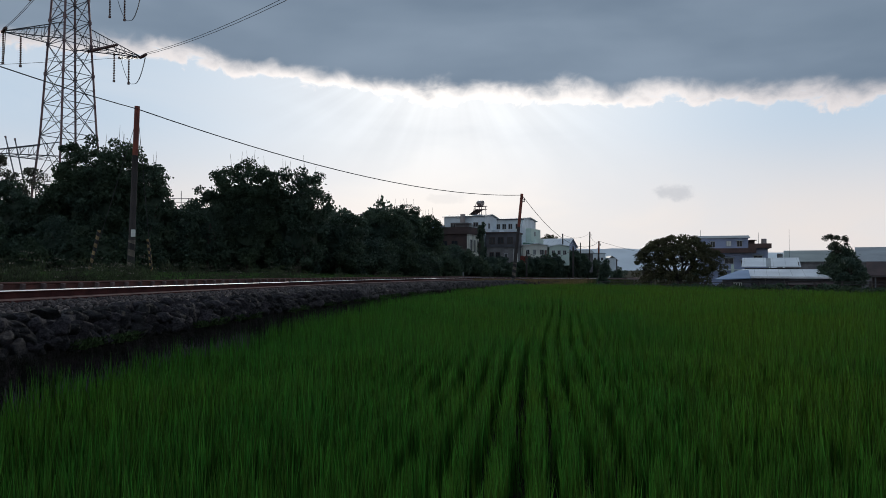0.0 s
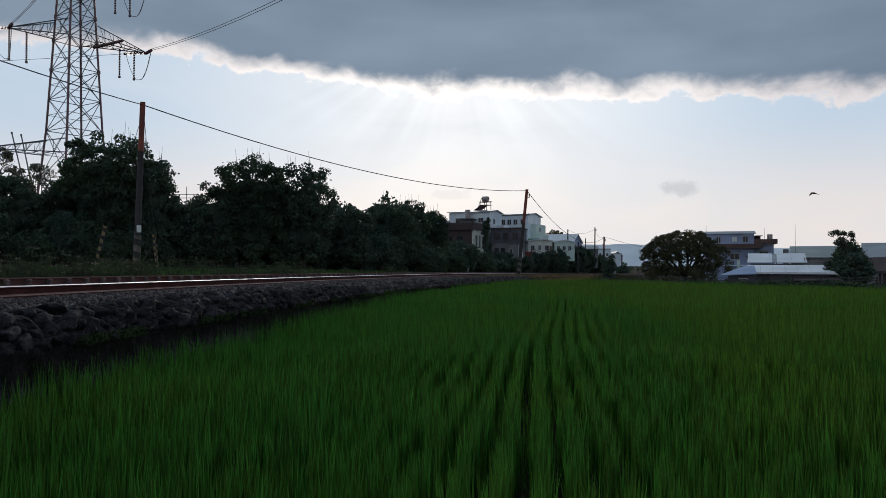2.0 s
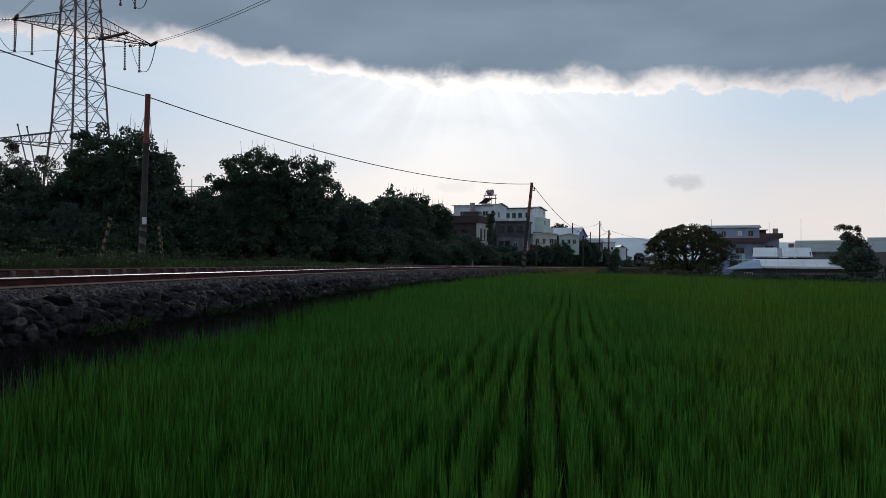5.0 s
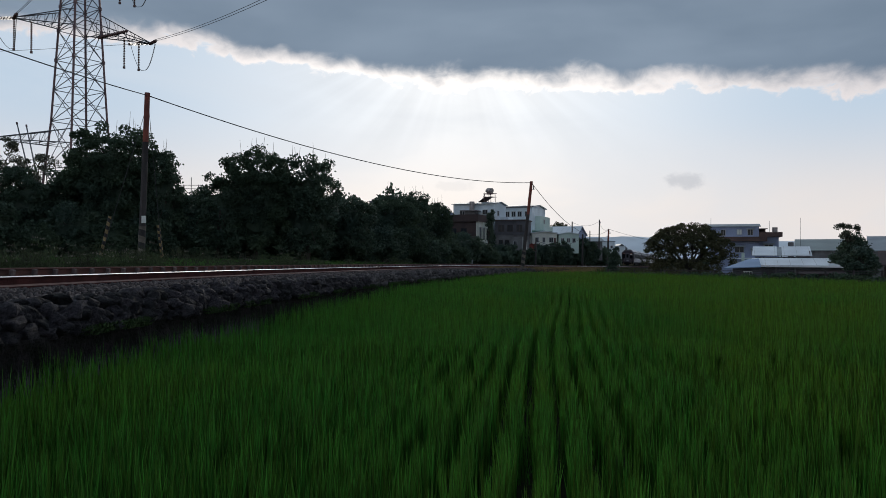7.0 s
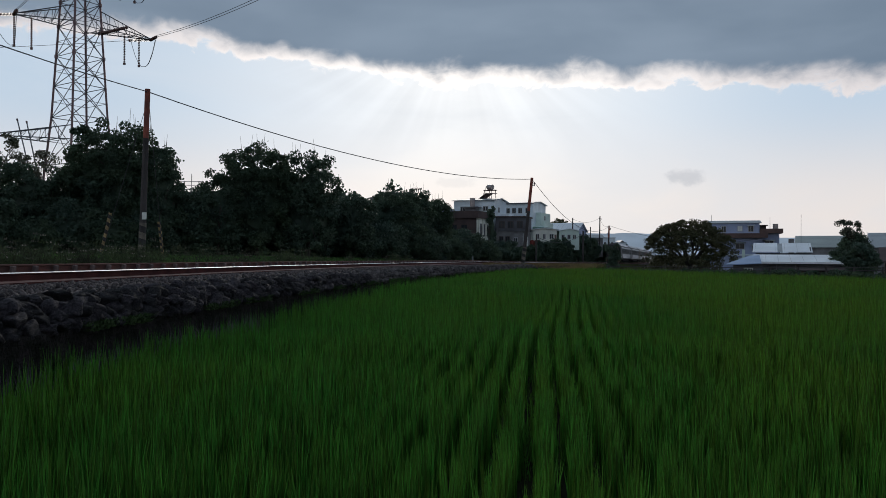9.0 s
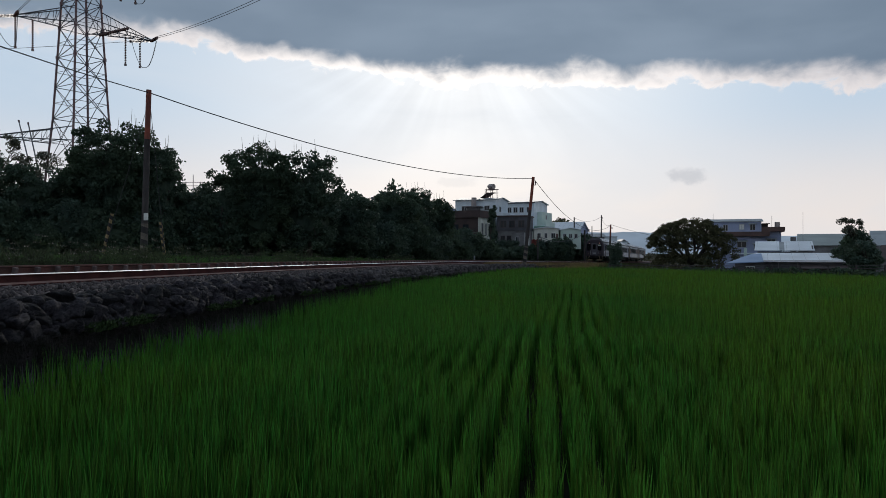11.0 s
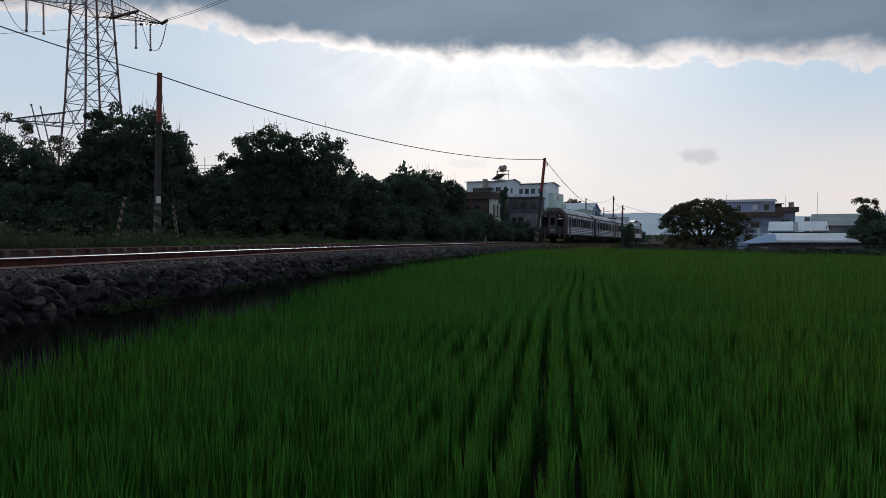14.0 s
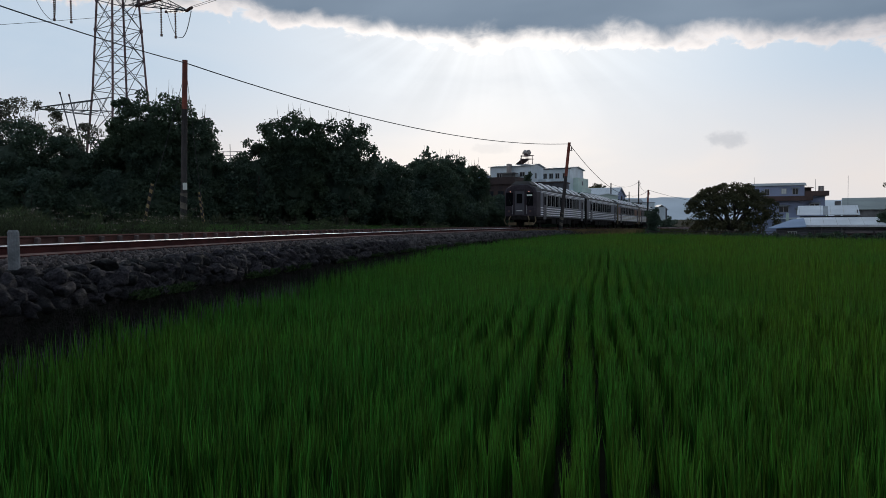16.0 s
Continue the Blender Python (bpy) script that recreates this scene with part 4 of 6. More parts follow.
def pole(label, base, top, r0=0.17, r1=0.12, stripe=2.0, red=2.0, plate=None, bracket=True):
    base, top = Vector(base), Vector(top)
    t = thing("utility_pole", label, "utility pole", Matrix.Translation(base))
    up = top - base
    h = up.length
    cut = up * (1 - red / h)
    bm = pipe(bmesh.new(), [cut * (i / 8) for i in range(9)], [r0 + (r1 - r0) * (i / 8) * cut.length / h for i in range(9)], 12)
    part("shaft", bm, M_POLE, t)
    if red:
        bm = tube(bmesh.new(), cut, up, r1 * 1.06, r1 * 1.0, 12)
        part("upper_shaft", bm, M_RUSTBAND, t, "rust-red weathered upper shaft")
    if stripe:
        striped(t, (M_BLACK, M_PALEBAND), up * 0.0, up * (stripe / h), r0 * 1.05, r0 * 1.03, 7, 12)
    if bracket:
        bm = boxes((-0.05, 0.34, -0.03, 0.03, h - 0.75, h - 0.69), (0.22, 0.30, -0.05, 0.05, h - 0.69, h - 0.5))
        for v in bm.verts:
            v.co += up * ((v.co.z) / h) - Vector((0, 0, v.co.z))
        part("bracket", bm, M_STEEL, t)
        part("insulator", tube(bmesh.new(), up - Vector((0, 0, 0.55)) + Vector((0.2, 0, 0)), up + Vector((0.2, 0, -0.38)), 0.07, 0.04, 8), M_INSUL, t)
    if plate:
        p = up * (plate / h)
        part("number_plate", boxes((p.x + 0.02, p.x + 0.22, p.y - r0 - 0.03, p.y - r0 - 0.01, p.z - 0.16, p.z + 0.16), bevel=0.005), M_SIGN, t, "small white plate")
    return t


P1B, P1T = (-13.86, 33.0, ground_z(-13.95, 33) - 0.1), (-13.62, 33.0, 9.06)
P2B, P2T = (6.3, 67.0, 0.55), (7.12, 67.0, 8.56)
P3B, P3T = (26.0, 125.0, -0.4), (26.2, 125.0, 6.4)
pole("tall weathered pole with slanting stripes at its grassy foot", P1B, P1T, 0.15, 0.115, plate=2.3, red=2.2, bracket=False)
pole("leaning weathered pole with a rust-red top beside the railway", P2B, P2T, 0.17, 0.13, 1.8, 3.0)
pole("weathered pole with a reddish top beside the railway", P3B, P3T, 0.17, 0.13, 0, 2.0)
pole("tall thin concrete pole among the houses", (29.5, 150, 2.0), (29.6, 150, 9.2), 0.15, 0.11, 0, 0)
pole("thin grey concrete pole below the houses", (20.6, 118, 0.2), (20.65, 118, 5.3), 0.15, 0.12, 0, 0, bracket=False)
pole("dark thin pole behind the pale houses", (21.4, 133, 3.0), (21.4, 133, 8.0), 0.12, 0.10, 0, 0, bracket=False)
pole("short pale concrete pole by the slope", (11.2, 100, 0.4), (11.25, 100, 4.2), 0.10, 0.09, 0, 0, bracket=False)
pole("thin pole among the far houses", (27.7, 150, 2.0), (27.7, 150, 7.0), 0.12, 0.09, 0, 0, bracket=False)
LINE = "single black overhead cable slung between the trackside poles"
P1W, P2W, P3W = ((p[0], p[1], p[2] - 0.12) for p in (P1T, P2T, P3T))
cable(LINE, P1W, P2W, 1.08, 0.026)
cable(LINE, P2W, P3W, 2.4, 0.026)
cable(LINE, (-16.5, -12, 9.1), P1W, 1.0, 0.022)
cable(LINE, P3T, (29.6, 150, 8.6), 0.7, 0.025)
cable("slack black cable drooping below the pale houses", (11.2, 100, 4.0), (20.65, 118, 4.9), 1.1, 0.03)
cable("thin cable strung over the far houses", (29.6, 150, 8.9), (21.4, 133, 7.9), 0.8, 0.022)
cable("thin cable strung over the far houses", P3T, (50, 122, 4.2), 1.5, 0.022)


def guy(label, foot, mid, top):
    t = thing("guy_wire", label, "guy wire", Matrix.Translation(foot))
    f = Vector(foot)
    part("wire", tube(bmesh.new(), (0, 0, 0), Vector(top) - f, 0.012, 0.012, 5), M_WIRE, t)
    striped(t, (M_BLACK, M_YELLOW), (0, 0, 0), Vector(mid) - f, 0.075, 0.075, 13, 8)


G = "steel guy wire with a yellow and black banded guard"
guy(G, (-15.85, 33.2, 1.35), (-15.35, 33.2, 3.55), (-13.66, 33.0, 8.4))
guy(G, (-13.45, 34.5, 1.35), (-13.60, 34.3, 3.2), (-13.60, 33.1, 8.5))


def build_pylon():
    cx, cy = -42.92, 85.0
    z0 = ground_z(cx, cy) - 0.2
    t = thing("transmission_tower", "tall galvanised steel lattice transmission tower behind the trees", "pylon", Matrix.Translation((cx, cy, 0)))
    e1 = Vector((math.cos(radians(57.6)), math.sin(radians(57.6)), 0))
    ea = Vector((math.cos(radians(42)), math.sin(radians(42)), 0))
    e2 = Vector((-e1.y, e1.x, 0))

    def half(z):
        return 1.97 - 0.0472 * (z - 20.2) if z > 17 else 2.12 + 0.078 * (17 - z)

    def corner(i, z):
        a = half(z)
        s1, s2 = ((-1, -1), (1, -1), (1, 1), (-1, 1))[i]
        return e1 * (a * s1) + e2 * (a * s2) + Vector((0, 0, z))

    levels = [z0, 6.0, 11.5, 17.0, 20.6, 24.0, 27.4, 30.2, 32.8, 35.2, 37.6, 40.0]
    for i in range(4):
        bm = pipe(bmesh.new(), [corner(i, z) for z in levels], 0.125, 6)
        part("leg", bm, M_LEG, t, "dull reddish steel leg")
    for i in range(4):
        bm = bmesh.new()
        j = (i + 1) % 4
        for a, b in zip(levels[:-1], levels[1:]):
            tube(bm, corner(i, a), corner(j, b), 0.050, 0.050, 4, False)
            tube(bm, corner(j, a), corner(i, b), 0.050, 0.050, 4, False)
            tube(bm, corner(i, b), corner(j, b), 0.045, 0.045, 4, False)
            mid = (corner(i, a) + corner(j, b)) / 2
            m1, m2 = (corner(i, a) + corner(i, b)) / 2, (corner(j, a) + corner(j, b)) / 2
            tube(bm, m1, mid, 0.03, 0.03, 4, False)
            tube(bm, m2, mid, 0.03, 0.03, 4, False)
        part("lattice_face", bm, M_STEEL, t)
    # gusset plates where the braces cross
    bm = bmesh.new()
    for z in levels[5:11]:
        for i in range(4):
            p = corner(i, z)
            box(bm, p.x - 0.14, p.x + 0.14, p.y - 0.14, p.y + 0.14, z - 0.18, z + 0.18)
    part("gusset_plates", bm, M_LEG, t, "dark joint plates")["kind"] = "stuff"
    # climbing pegs
    bm = bmesh.new()
    for k in range(60):
        z = 8 + 0.45 * k
        p = corner(2, z)
        tube(bm, p, p + e1 * 0.28, 0.012, 0.012, 4)
    part("climbing_pegs", bm, M_STEEL, t)["kind"] = "stuff"

    def arm(z, side, length, drop=1.9):
        bm = bmesh.new()
        tip = ea * (side * (half(z) + length)) + Vector((0, 0, z))
        ends = []
        for s2 in (-1, 1):
            lo = e1 * (side * half(z)) + e2 * (s2 * half(z)) + Vector((0, 0, z))
            hi = e1 * (side * half(z + drop)) + e2 * (s2 * half(z + drop)) + Vector((0, 0, z + drop))
            tube(bm, lo, tip, 0.06, 0.06, 4, False)
            tube(bm, hi, tip + Vector((0, 0, 0.1)), 0.06, 0.06, 4, False)
            ends.append((lo, hi))
        for k in range(1, 6):
            f, g = k / 6, (k - 0.5) / 6
            for lo, hi in ends:
                tube(bm, lo.lerp(tip, f), hi.lerp(tip, f), 0.03, 0.03, 4, False)
                tube(bm, lo.lerp(tip, f), hi.lerp(tip, g), 0.03, 0.03, 4, False)
            tube(bm, ends[0][0].lerp(tip, f), ends[1][0].lerp(tip, f), 0.03, 0.03, 4, False)
            tube(bm, ends[0][0].lerp(tip, f), ends[1][0].lerp(tip, g), 0.03, 0.03, 4, False)
        part("cross_arm", bm, M_STEEL, t)
        return tip

    def string(a, b, name="insulator_string", thick=0.13):
        bm = bmesh.new()
        a, b = Vector(a), Vector(b)
        n = 16
        for k in range(n):
            p, q = a.lerp(b, k / n), a.lerp(b, (k + 0.55) / n)
            tube(bm, p, q, thick, thick * 0.7, 7)
        tube(bm, a, b, 0.03, 0.03, 5)
        tube(bm, b, b + (b - a).normalized() * 0.25, 0.16, 0.16, 6)
        part(name, bm, M_INSUL, t)

    ahead = Vector((0.59, -0.81, 0.0))      # towards the next tower on this side
    away = Vector((-0.97, -0.22, 0.0))
    offs = Vector((cx, cy, 0))
    for z, sides in ((27.6, ((1, 6.4), (-1, 5.1))), (35.2, ((1, 6.2), (-1, 4.6)))):
        for side, ln in sides:
            tip = arm(z, side, ln)
            out = 1.4 if side > 0 else 0.0
            for p in (tip - ea * (side * out), tip - ea * (side * (out + 1.7))):
                string(p - Vector((0, 0, 0.1)), p - Vector((0, 0, 3.3)), "hanging_insulator")
            tens = tip + ahead * 2.3 + Vector((0, 0, -0.2))
            string(tip, tens, "tension_insulator", 0.2)
            back = tip + away * 2.3 + Vector((0, 0, -0.2))
            string(tip, back, "tension_insulator", 0.2)
            # jumper loops under the arm
            low = tip - ea * (side * out * 0.5) - Vector((0, 0, 3.4))
            for o in (0.0, 0.35):
                pts = sagging(back, low - away * -0.4, 0.5, 8) + sagging(low + ahead * 0.2, tens + Vector((0, 0, -o)), 0.8, 8)
                part("jumper_cable", pipe(bmesh.new(), pts, 0.03, 4), M_WIRE, t)
            for o in (0.0, 0.45):
                a = offs + tens + Vector((0, 0, o * 0.4))
                cable("pair of high-voltage lines running from the lattice tower", a, a + ahead * 198 + Vector((0, 0, o + 6)), 10, 0.024, "power_line", 40)
            a = offs + back
            cable("high-voltage line running from the lattice tower", a, a + away * 190 + Vector((0, 0, 3)), 7, 0.026, "power_line", 30)
    # inner tension strings on the near face
    for z in (26.9, 34.3):
        p = corner(1, z)
        string(p + Vector((-0.4, 0, 0)), p + Vector((3.1, -0.8, 0.5)), "tension_insulator", 0.2)
    arm(14.2, -1, 6.5, 1.6)


build_pylon()


def leaning_rod(base, top):
    base = Vector(base)
    t = thing("leaning_rod", "thin pale steel rod leaning up out of the wood", "rod", Matrix.Translation(base))
    part("shaft", tube(bmesh.new(), (0, 0, 0), Vector(top) - base, 0.07, 0.05, 7), M_STEEL, t)
    part("ferrule", tube(bmesh.new(), (Vector(top) - base) * 0.985, Vector(top) - base, 0.075, 0.075, 7), M_LEG, t)


leaning_rod((-33.6, 62, ground_z(-33.6, 62)), (-36.6, 62, 12.9))
leaning_rod((-33.2, 62, ground_z(-33.2, 62)), (-35.8, 62, 12.7))


# ---- houses ----
def window(parent, x, y, z, w, h, frame_mat=None, pane_mat=None, awning=False, side="front", bars=1):
    """A framed window standing slightly proud of a wall; side 'front' faces the camera (-y), 'right' faces +x."""
    win = new("window")
    win.parent = parent
    win.matrix_basis = Matrix.Translation((x, y, z)) @ pose(0, 0, 0, 0, 0, 0 if side == "front" else 90)
    t = 0.07
    fr = [(-w / 2, w / 2, -0.06, 0.02, 0, t), (-w / 2, w / 2, -0.06, 0.02, h - t, h), (-w / 2, -w / 2 + t, -0.06, 0.02, t, h - t), (w / 2 - t, w / 2, -0.06, 0.02, t, h - t)]
    for k in range(bars):
        c = -w / 2 + w * (k + 1) / (bars + 1)
        fr.append((c - 0.03, c + 0.03, -0.05, 0.02, t, h - t))
    part("window_frame", boxes(*fr), frame_mat or M_FRAME, win)
    part("pane", boxes((-w / 2 + t, w / 2 - t, -0.025, 0.0, t, h - t)), pane_mat or M_PANE, win)
    if awning:
        bm = boxes((-w / 2 - 0.25, w / 2 + 0.25, -0.7, 0.0, h + 0.08, h + 0.16))
        for v in bm.verts:
            if v.co.y < -0.5:
                v.co.z -= 0.22
        part("awning", bm, M_ROOFG, win)
    return win


def gable(bm, x0, x1, y0, y1, z, rise, over=0.3, thick=0.12, axis="x"):
    """Two thin roof slopes; the ridge runs along axis."""
    if axis == "x":
        ym = (y0 + y1) / 2
        for ya, yb in ((y0 - over, ym), (y1 + over, ym)):
            p = [(x0 - over, ya, z - rise * over / (abs(ym - y0))), (x1 + over, ya, z - rise * over / (abs(ym - y0))), (x1 + over, yb, z + rise), (x0 - over, yb, z + rise)]
            lo = [bm.verts.new(q) for q in p]
            hi = [bm.verts.new((q[0], q[1], q[2] + thick)) for q in p]
            bm.faces.new(hi), bm.faces.new(lo[::-1])
            for i in range(4):
                bm.faces.new((lo[i], lo[(i + 1) % 4], hi[(i + 1) % 4], hi[i]))
    else:
        xm = (x0 + x1) / 2
        for xa, xb in ((x0 - over, xm), (x1 + over, xm)):
            k = rise * over / abs(xm - x0)
            p = [(xa, y0 - over, z - k), (xa, y1 + over, z - k), (xb, y1 + over, z + rise), (xb, y0 - over, z + rise)]
            lo = [bm.verts.new(q) for q in p]
            hi = [bm.verts.new((q[0], q[1], q[2] + thick)) for q in p]
            bm.faces.new(hi), bm.faces.new(lo[::-1])
            for i in range(4):
                bm.faces.new((lo[i], lo[(i + 1) % 4], hi[(i + 1) % 4], hi[i]))
    return bm


def gable_wall(bm, x0, x1, y0, y1, z0, z1, rise, axis="x"):
    box(bm, x0, x1, y0, y1, z0, z1)
    if axis == "x":
        ym = (y0 + y1) / 2
        a = [bm.verts.new(p) for p in ((x0, y0, z1), (x0, y1, z1), (x0, ym, z1 + rise), (x1, y0, z1), (x1, y1, z1), (x1, ym, z1 + rise))]
    else:
        xm = (x0 + x1) / 2
        a = [bm.verts.new(p) for p in ((x0, y0, z1), (x1, y0, z1), (xm, y0, z1 + rise), (x0, y1, z1), (x1, y1, z1), (xm, y1, z1 + rise))]
    bm.faces.new(a[:3][::-1]), bm.faces.new(a[3:])
    bm.faces.new((a[0], a[3], a[5], a[2])), bm.faces.new((a[1], a[2], a[5], a[4]))
    return bm


def ribs(x0, x1, y0, y1, z0, z1, step=0.6):
    """Standing seams on a sloping roof sheet, from the low edge y0,z0 to the high edge y1,z1."""
    bm = bmesh.new()
    n = int((x1 - x0) / step)
    for i in range(n + 1):
        x = x0 + (x1 - x0) * i / n
        tube(bm, (x, y0, z0), (x, y1, z1), 0.012, 0.012, 4)
    return bm


def build_houses():
    # two-storey house in pale cladding, with a steel water tank on its roof
    h = thing("house", "pale blue-white clad house with a gabled metal roof and rooftop tank", "house", pose(0.2, 124, 3.1, 0, 0, -22))
    part("wall", gable_wall(bmesh.new(), 0, 7.1, 0, 6.4, 0, 7.2, 0.42), M_WHITE, h)
    part("roof", gable(bmesh.new(), 0, 7.1, 0, 6.4, 7.25, 0.42, 0.3), M_ROOFG, h, "grey metal gable roof")
    part("annex", boxes((7.11, 8.4, 3.6, 6.2, 0, 5.2)), M_WHITE, h)
    for x, z in ((1.6, 5.5), (5.6, 5.5)):
        window(h, x, -0.01, z, 0.9, 0.8)
    window(h, 7.11, 2.2, 5.3, 0.8, 0.9, side="right")
    part("stair_box", boxes((2.6, 4.4, -1.6, -0.02, 3.8, 6.0)), M_CONC, h, "small stained concrete roof box")
    part("roof_slab", boxes((2.2, 4.9, -2.0, 0.1, 6.0, 6.15)), M_CONC, h)
    part("cylinder_tank", tube(bmesh.new(), (3.6, -0.8, 6.15), (3.6, -0.8, 7.6), 0.42, 0.42, 14), M_TANK, h, "steel water cylinder")
    t = thing("water_tank", "steel water tank on a tall rusty frame on the house roof", "water tank", pose(6.3, 125, 10.75, 0, 0, -50))
    for x in (-0.75, 0.75):
        for y in (-0.5, 0.5):
            part("leg", tube(bmesh.new(), (x * 1.1, y, -0.4), (x, y, 1.5), 0.055, 0.055, 6), M_LEG, t)
    part("platform", boxes((-0.95, 0.95, -0.7, 0.7, 1.45, 1.55), (-0.95, 0.95, -0.7, 0.7, 0.9, 0.97)), M_LEG, t)
    part("tank", tube(bmesh.new(), (-0.5, 0, 2.05), (0.5, 0, 2.0), 0.44, 0.44, 16), M_TANK, t)
    bm = boxes((-2.2, -0.2, -0.8, 0.8, 0.55, 0.62))
    for v in bm.verts:
        v.co.z += (v.co.x + 2.2) * 0.45 - 0.5
    part("solar_panel", bm, M_REDTRIM, t, "sloping dark red collector panel")
    part("feed_pipe", pipe(bmesh.new(), [(-1.6, -0.5, 0.1), (-0.9, -0.5, 1.3), (-0.4, -0.5, 2.2)], 0.04), M_STEEL, t)

    # old dark flat-roofed house before it
    h = thing("house", "old dark brick house with a brown parapet and pale side columns", "house", pose(-0.6, 116, 2.1, 0, 0, -22))
    part("wall", boxes((0, 4.6, 0, 6, -2, 5.0)), M_BRICKWALL, h)
    part("side_wall", boxes((4.6, 4.75, 0.0, 6, -2, 5.0)), M_CREAM, h, "pale side wall")
    part("parapet", boxes((-0.25, 5.0, -0.3, 6.2, 5.0, 6.1)), M_BRICKWALL, h)
    for x in (0.9, 2.6):
        window(h, x, -0.01, 2.9, 1.0, 1.1, M_BLACK)
    for y in (1.5, 3.0, 4.5):
        window(h, 4.76, y, 2.2, 0.75, 2.0, side="right")
    for y in (0.1, 2.15, 3.6, 5.7):
        part("side_column", boxes((4.76, 4.95, y, y + 0.25, -2, 5.0)), M_CREAM, h)

    # house with green glazing
    h = thing("house", "cream three-storey house with a low metal roof and green glazed porch", "house", pose(8.8, 130, 3.6, 0, 0, -22))
    part("wall", gable_wall(bmesh.new(), 0, 5.3, 0, 8.6, -1, 6.7, 0.42), M_WHITE, h)
    bm = boxes((5.31, 6.2, 2.0, 8.6, -1, 5.2))
    part("wing", bm, M_MINT, h, "pale green side wing")
    part("roof", gable(bmesh.new(), 0, 5.3, 0, 8.6, 6.72, 0.42, 0.3), M_ROOFG, h)
    for x in (0.9, 2.0, 3.1, 4.4):
        window(h, x, -0.01, 5.0, 0.75, 0.95)
    part("roof_edge", boxes((-0.3, 5.6, -0.36, -0.31, 6.58, 6.76)), M_DARKWALL, h)
    window(h, 6.21, 4.6, 3.9, 0.7, 0.8, side="right")
    part("balcony", boxes((5.31, 7.4, 0.0, 6.0, 2.6, 2.75), (7.3, 7.4, 0.0, 6.0, 2.75, 3.4)), M_MINT, h)
    porch = part("glazed_porch", boxes((5.31, 7.3, 0.0, 6.0, -0.6, 2.6)), M_GREENGLASS, h, "green corrugated glazing")
    part("porch_frame", boxes(*[(7.3, 7.36, 0.0 + 1.18 * k, 0.08 + 1.18 * k, -0.6, 2.6) for k in range(6)]), M_FRAME, porch)
    window(h, 7.37, 3.0, 0.6, 1.0, 1.3, side="right")

    h = thing("house", "stained grey concrete house with dark windows below the white houses", "house", pose(7.0, 119, 2.2, 0, 0, -15))
    part("wall", boxes((0, 4.7, 0, 5, -1.5, 3.0)), M_CONC, h)
    part("upper_wall", boxes((-0.1, 4.8, -0.1, 5.1, 3.0, 5.2)), M_DARKWALL, h, "dark upper storey")
    part("roof", boxes((-0.3, 5.0, -0.3, 5.2, 5.2, 5.4)), M_BRICKWALL, h)
    part("lower_wing", boxes((2.6, 5.4, -1.6, -0.12, -1.5, 2.6)), M_CONC, h)
    for x in (0.9, 2.3, 3.8):
        window(h, x, -0.11, 3.5, 0.95, 1.1, M_BRICKWALL)
    for x in (0.8, 1.8):
        window(h, x, -0.01, 1.2, 0.7, 1.0, M_BRICKWALL)
    window(h, 3.4, -1.62, 1.2, 0.6, 0.8)
    part("downpipe", tube(bmesh.new(), (4.6, -1.7, -1.0), (4.6, -1.7, 2.6), 0.06, 0.06, 6), M_FRAME, h)
    part("door", boxes((4.75, 5.3, -1.66, -1.61, 0.2, 2.1)), M_SIGN, h, "pale door")

    # low pale cottages
    h = thing("house", "low cream cottage with square windows and a metal roof", "house", pose(13.1, 122, 3.3))
    part("wall", gable_wall(bmesh.new(), 0, 4.0, 0, 6, -1, 2.3, 0.22, "y"), M_CREAM, h)
    part("roof", gable(bmesh.new(), 0, 4.0, 0, 6, 2.3, 0.22, 0.25, axis="y"), M_ROOFW, h)
    for x, w in ((0.8, 0.55), (1.9, 0.45), (3.1, 0.7)):
        window(h, x, -0.01, 0.75, w, 0.85)
    part("door", boxes((3.55, 3.9, -0.05, -0.01, -0.6, 1.5)), M_REDTRIM, h, "rusty red door")
    h = thing("house", "low pale green cottage with a row of small windows", "house", pose(17.5, 122.5, 3.3))
    part("wall", gable_wall(bmesh.new(), 0, 3.3, 0, 6, -1, 2.1, 0.32, "y"), M_MINT, h)
    part("roof", gable(bmesh.new(), 0, 3.3, 0, 6, 2.1, 0.32, 0.2, axis="y"), M_ROOFW, h)
    for x in (0.65, 1.6, 2.5):
        window(h, x, -0.01, 0.75, 0.55, 0.75)
    h = thing("house", "grey house with a wide pale metal roof", "house", pose(16.9, 138, 2.8, 0, 0, -24))
    part("wall", gable_wall(bmesh.new(), 0, 6.2, 0, 7, -1, 3.0, 1.5, "x"), M_BLUEWALL, h)
    roof = part("roof", gable(bmesh.new(), 0, 6.2, 0, 7, 3.0, 1.5, 0.3), M_ROOFW, h)
    part("roof_seams", ribs(0.2, 6.0, -0.2, 3.5, 3.05, 4.64, 0.9), M_ROOFG, roof)
    for x in (1.2, 3.0, 4.8):
        window(h, x, -0.01, 1.3, 0.9, 0.9)
    for y in (1.6, 3.4, 5.2):
        window(h, 6.21, y, 1.4, 0.8, 0.9, side="right")
    h = thing("house", "small grey house with a dark flat roof", "house", pose(26.6, 152, 2.0))
    part("wall", boxes((0, 4, 0, 5, -1, 2.9)), M_CONC, h)
    part("roof", gable(bmesh.new(), 0, 4, 0, 5, 2.9, 0.6, 0.3), M_ROOFG, h)
    window(h, 1.0, -0.01, 1.0, 0.8, 1.0)
    window(h, 2.8, -0.01, 1.0, 0.8, 1.0)
    h = thing("house", "far white flat-roofed building beyond the trees", "house", pose(53.0, 264, -3))
